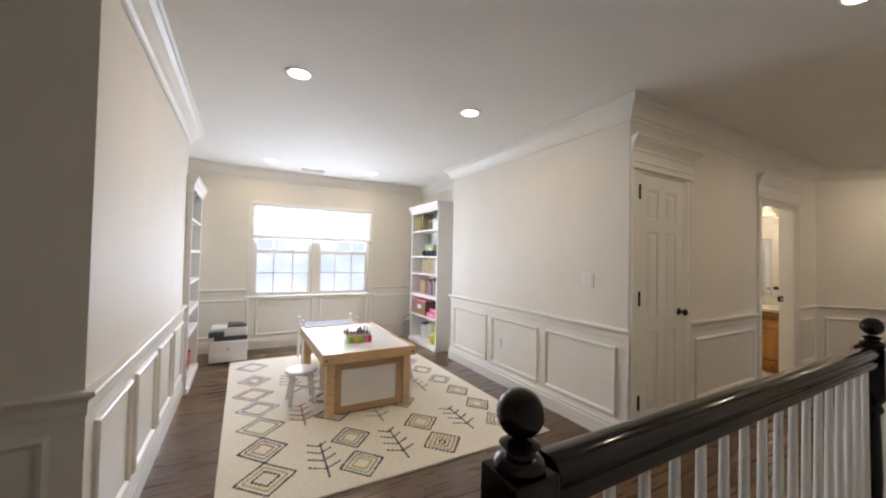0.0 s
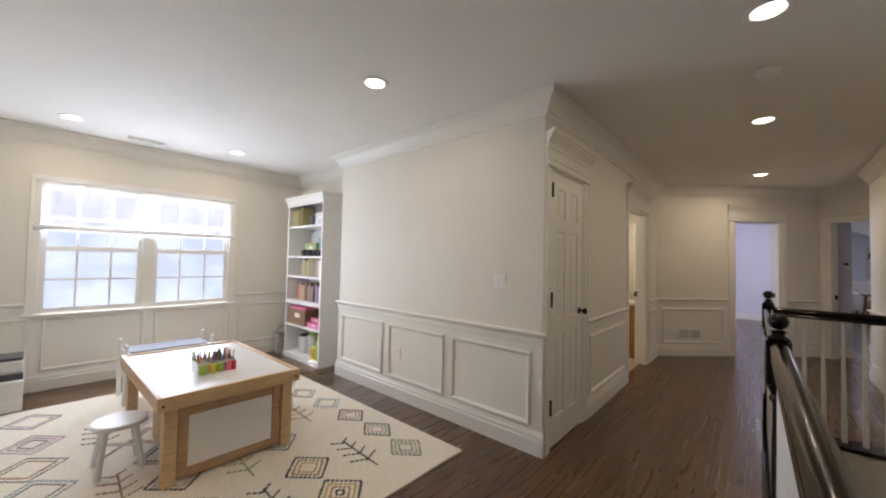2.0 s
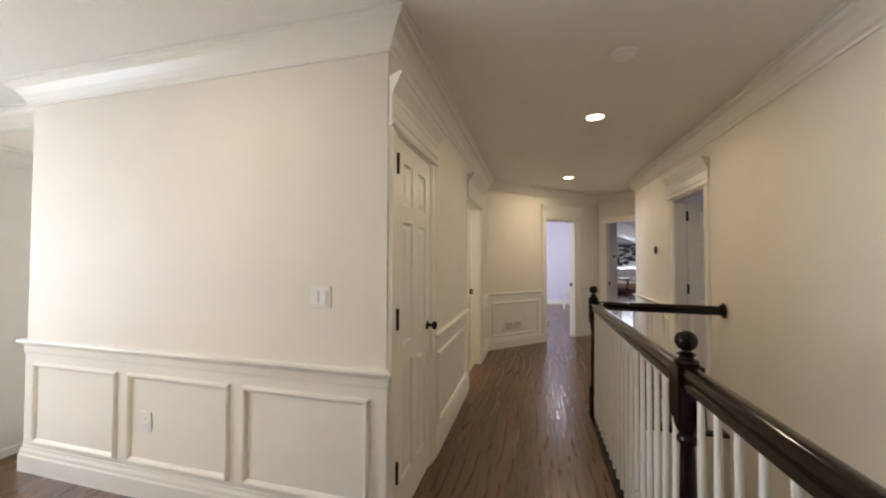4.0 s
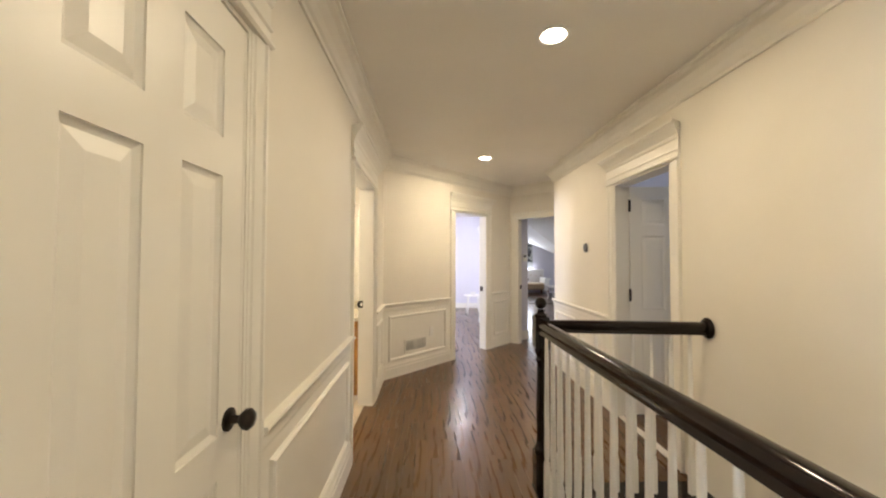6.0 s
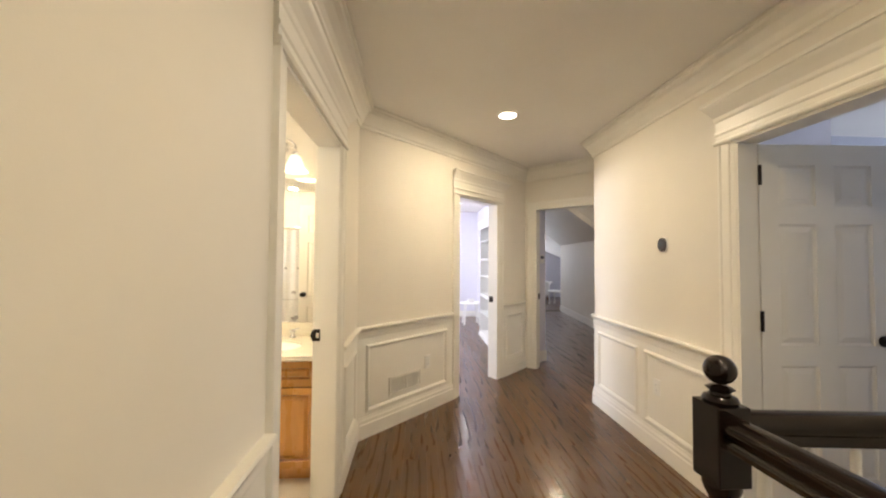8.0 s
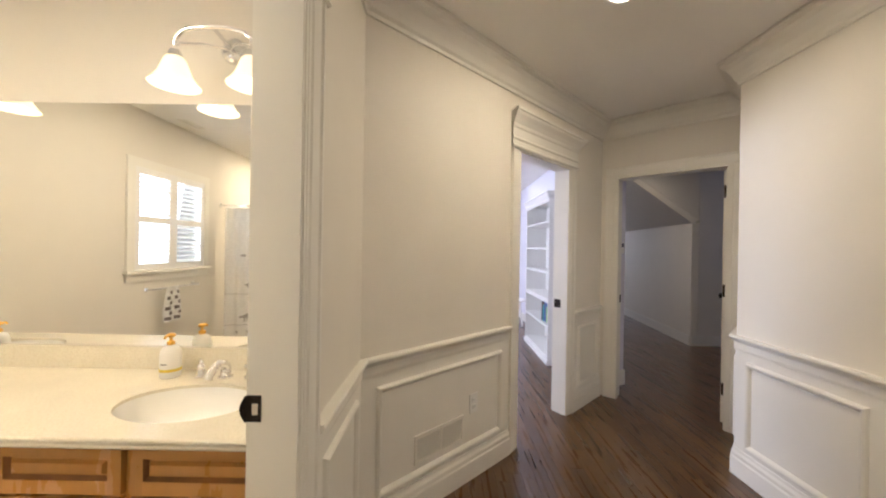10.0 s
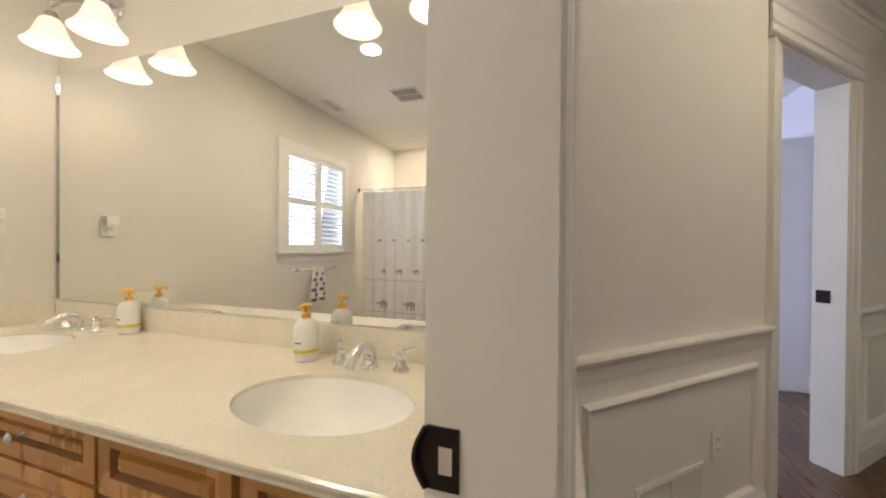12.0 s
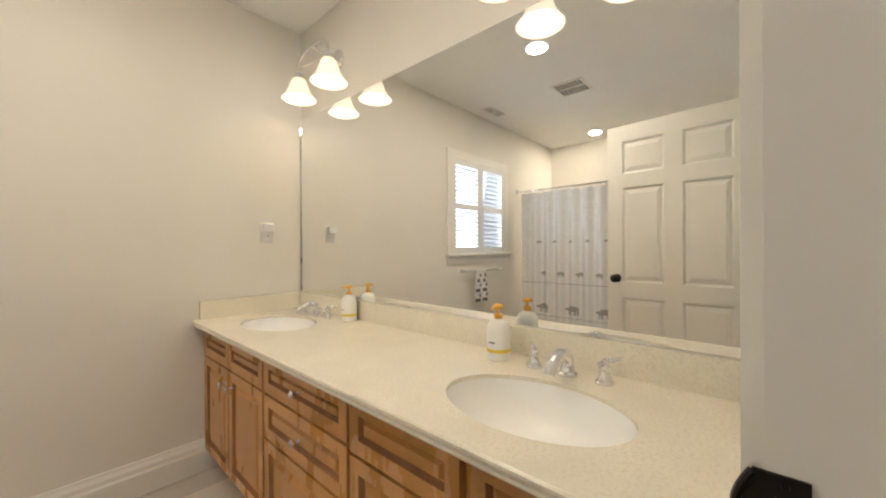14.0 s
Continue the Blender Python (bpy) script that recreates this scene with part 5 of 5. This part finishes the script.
part("rod", tube(bmesh.new(), [(0, 1.97, 1.87), (0, 4.22, 1.87)], .011), CHROME, cr, "chrome rod")
part("rod_flange", lathe([(.03, 0), (.03, .006), (.016, .014)], 18, Matrix.Translation((0, 4.229, 1.87)) @ Matrix.Rotation(radians(90), 4, 'X')), CHROME, cr)


def fold_x(y):
    return .024 * math.sin((y - 2.0) * 42) + .01 * math.sin((y - 2.0) * 15.7)


bm = bmesh.new()
cols = 180
rows_ = [(.12 + 1.72 * j / 6) for j in range(7)]
gv = [[bm.verts.new((fold_x(2.0 + 2.16 * i / cols), 2.0 + 2.16 * i / cols, z)) for i in range(cols + 1)] for z in rows_]
for j in range(6):
    for i in range(cols):
        bm.faces.new((gv[j][i], gv[j][i + 1], gv[j + 1][i + 1], gv[j + 1][i]))
part("curtain", bm, mat("white_curtain_cloth", (.88, .87, .85), .8, grain=.04, scale=30), cr, smooth=True)
for k in range(12):
    part("curtain_ring", tube(bmesh.new(), [(.02 * math.cos(a * .5236), 2.08 + .18 * k, 1.862 + .024 * math.sin(a * .5236)) for a in range(13)], .002, 6), CHROME, cr)


def printed(y0, y1, z0, z1, bm):
    """A printed patch that follows the folds of the cloth."""
    n = max(2, round((y1 - y0) / .012))
    lo_v = [bm.verts.new((fold_x(y0 + (y1 - y0) * i / n) + .0025, y0 + (y1 - y0) * i / n, z0)) for i in range(n + 1)]
    hi_v = [bm.verts.new((v.co.x, v.co.y, z1)) for v in lo_v]
    for i in range(n):
        bm.faces.new((lo_v[i], lo_v[i + 1], hi_v[i + 1], hi_v[i]))


for row, (z, size, step) in enumerate(((.30, .05, .12), (.44, .16, .34), (.86, .09, .21), (1.24, .05, .19))):
    y = 2.06 + .05 * row
    while y + size < 4.14:
        bm = bmesh.new()
        h = size * .36
        printed(y + size * .06, y + size * .8, z + h * .7, z + h * 1.5, bm)
        printed(y + size * .18, y + size * .66, z + h * 1.5, z + h * 1.75, bm)
        printed(y + size * .8, y + size, z + h * .85, z + h * 1.3, bm)
        for q in (.08, .24, .52, .68):
            printed(y + size * q, y + size * (q + .1), z, z + h * .7, bm)
        part("printed_patch", bm, PRINT, cr)
        y += step
for z in (.40, .78):
    bm = bmesh.new()
    printed(2.02, 4.14, z, z + .006, bm)
    part("printed_line", bm, PRINT, cr)
grille("exhaust_vent", pose(4.21, 3.09, 2.6, -90, 0, 0), .28, .27, 9, "square white ceiling exhaust fan grille")
grille("ceiling_vent", pose(4.2, 4.0, 2.6, -90, 0, 0), .28, .1, 6, "white ceiling air vent")

# ---- outdoors ----
tagged(part("ground", boxed(-400, -400, -3.2, 400, 400, -3.0), GRASS), "lawn around the house", "ground", kind="structure")
# added sheet that glows by itself, in place of sunlit, overexposed outdoors
BACK = bpy.data.materials.new("glowing_backdrop")
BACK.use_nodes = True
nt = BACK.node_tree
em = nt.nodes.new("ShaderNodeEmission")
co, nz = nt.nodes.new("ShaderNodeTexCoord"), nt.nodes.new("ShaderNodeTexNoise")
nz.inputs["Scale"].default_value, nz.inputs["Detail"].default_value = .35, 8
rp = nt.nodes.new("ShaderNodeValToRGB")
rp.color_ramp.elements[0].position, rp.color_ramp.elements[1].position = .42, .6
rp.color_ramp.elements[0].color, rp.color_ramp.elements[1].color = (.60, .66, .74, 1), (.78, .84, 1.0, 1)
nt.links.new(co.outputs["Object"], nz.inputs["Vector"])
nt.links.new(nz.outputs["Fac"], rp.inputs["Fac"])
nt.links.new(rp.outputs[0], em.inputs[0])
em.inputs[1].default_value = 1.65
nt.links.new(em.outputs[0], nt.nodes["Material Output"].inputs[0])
tagged(part("backdrop", boxed(-60, 30, -3, 60, 30.5, 14), BACK), "glowing backdrop sheet in place of the bright outdoors", "backdrop", kind="structure")

# ---- floor planks ----
PW = .083
floor_ob = bpy.data.objects["floor"]
prng = random.Random(11)


def plank_rows(x0, x1, y0, y1, reach, parent, rest):
    n = max(1, round((y1 - y0) / PW))
    w = (y1 - y0) / n
    for i in range(n):
        y = y0 + i * w
        x = x0 - prng.uniform(0, 1.2)
        while x < x1:
            L = prng.uniform(.6, 1.7)
            a, b = max(x, x0), min(x + L, x1)
            x += L
            if b - a < .03:
                continue
            rest.append((a, b, y, y + w, reach(a, b, y), parent))


rows = []
plank_rows(-2.5, 8.35, .645, 1.95, lambda a, b, y: b > 1.2 and a < 7.2, floor_ob, rows)
plank_rows(-.87, 2.75, 1.95, 6.0, lambda a, b, y: y < 2.5, floor_ob, rows)
plank_rows(-2.5, .35, -.4, .645, lambda a, b, y: False, floor_ob, rows)
plank_rows(4.40, 13.5, -1.3, .645, lambda a, b, y: a < 7 and y > -.4, floor_ob, rows)
plank_rows(4.45, 13.2, -5.4, -1.3, lambda a, b, y: False, floor_ob, rows)
plank_rows(8.35, 12.4, .645, 5.0, lambda a, b, y: False, floor_ob, rows)
plank_rows(6.6, 8.35, 1.95, 5.0, lambda a, b, y: False, floor_ob, rows)
rest_v, rest_f = [], []
count = 0
g, e = .0003, .0006
for a, b, y0, y1, near, par in rows:
    h = prng.uniform(-.0001, .0001)
    vs = [(a + g, y0 + g, -.012), (b - g, y0 + g, -.012), (b - g, y1 - g, -.012), (a + g, y1 - g, -.012),
          (a + g, y0 + g, -.0012 + h), (b - g, y0 + g, -.0012 + h), (b - g, y1 - g, -.0012 + h), (a + g, y1 - g, -.0012 + h),
          (a + e, y0 + e, h), (b - e, y0 + e, h), (b - e, y1 - e, h), (a + e, y1 - e, h)]
    fs = [(8, 9, 10, 11)]
    for lo_, hi_ in ((0, 4), (4, 8)):
        fs += [(lo_ + k, lo_ + (k + 1) % 4, hi_ + (k + 1) % 4, hi_ + k) for k in range(4)]
    if near and count < 300:
        count += 1
        cx, cy = (a + b) / 2, (y0 + y1) / 2
        me = bpy.data.meshes.new("plank")
        me.from_pydata([(x - cx, y - cy, z) for x, y, z in vs], [], fs)
        me.materials.append(OAK)
        o = new("plank", me)
        o.parent = par
        o.location = (cx, cy, 0)
    else:
        k = len(rest_v)
        rest_v += vs
        rest_f += [tuple(i + k for i in f) for f in fs]
me = bpy.data.meshes.new("floor_boards")
me.from_pydata(rest_v, [], rest_f)
me.materials.append(OAK)
fb = new("floor_boards", me)
fb.parent = floor_ob
tagged(fb, "dark oak floor boards", kind="stuff")
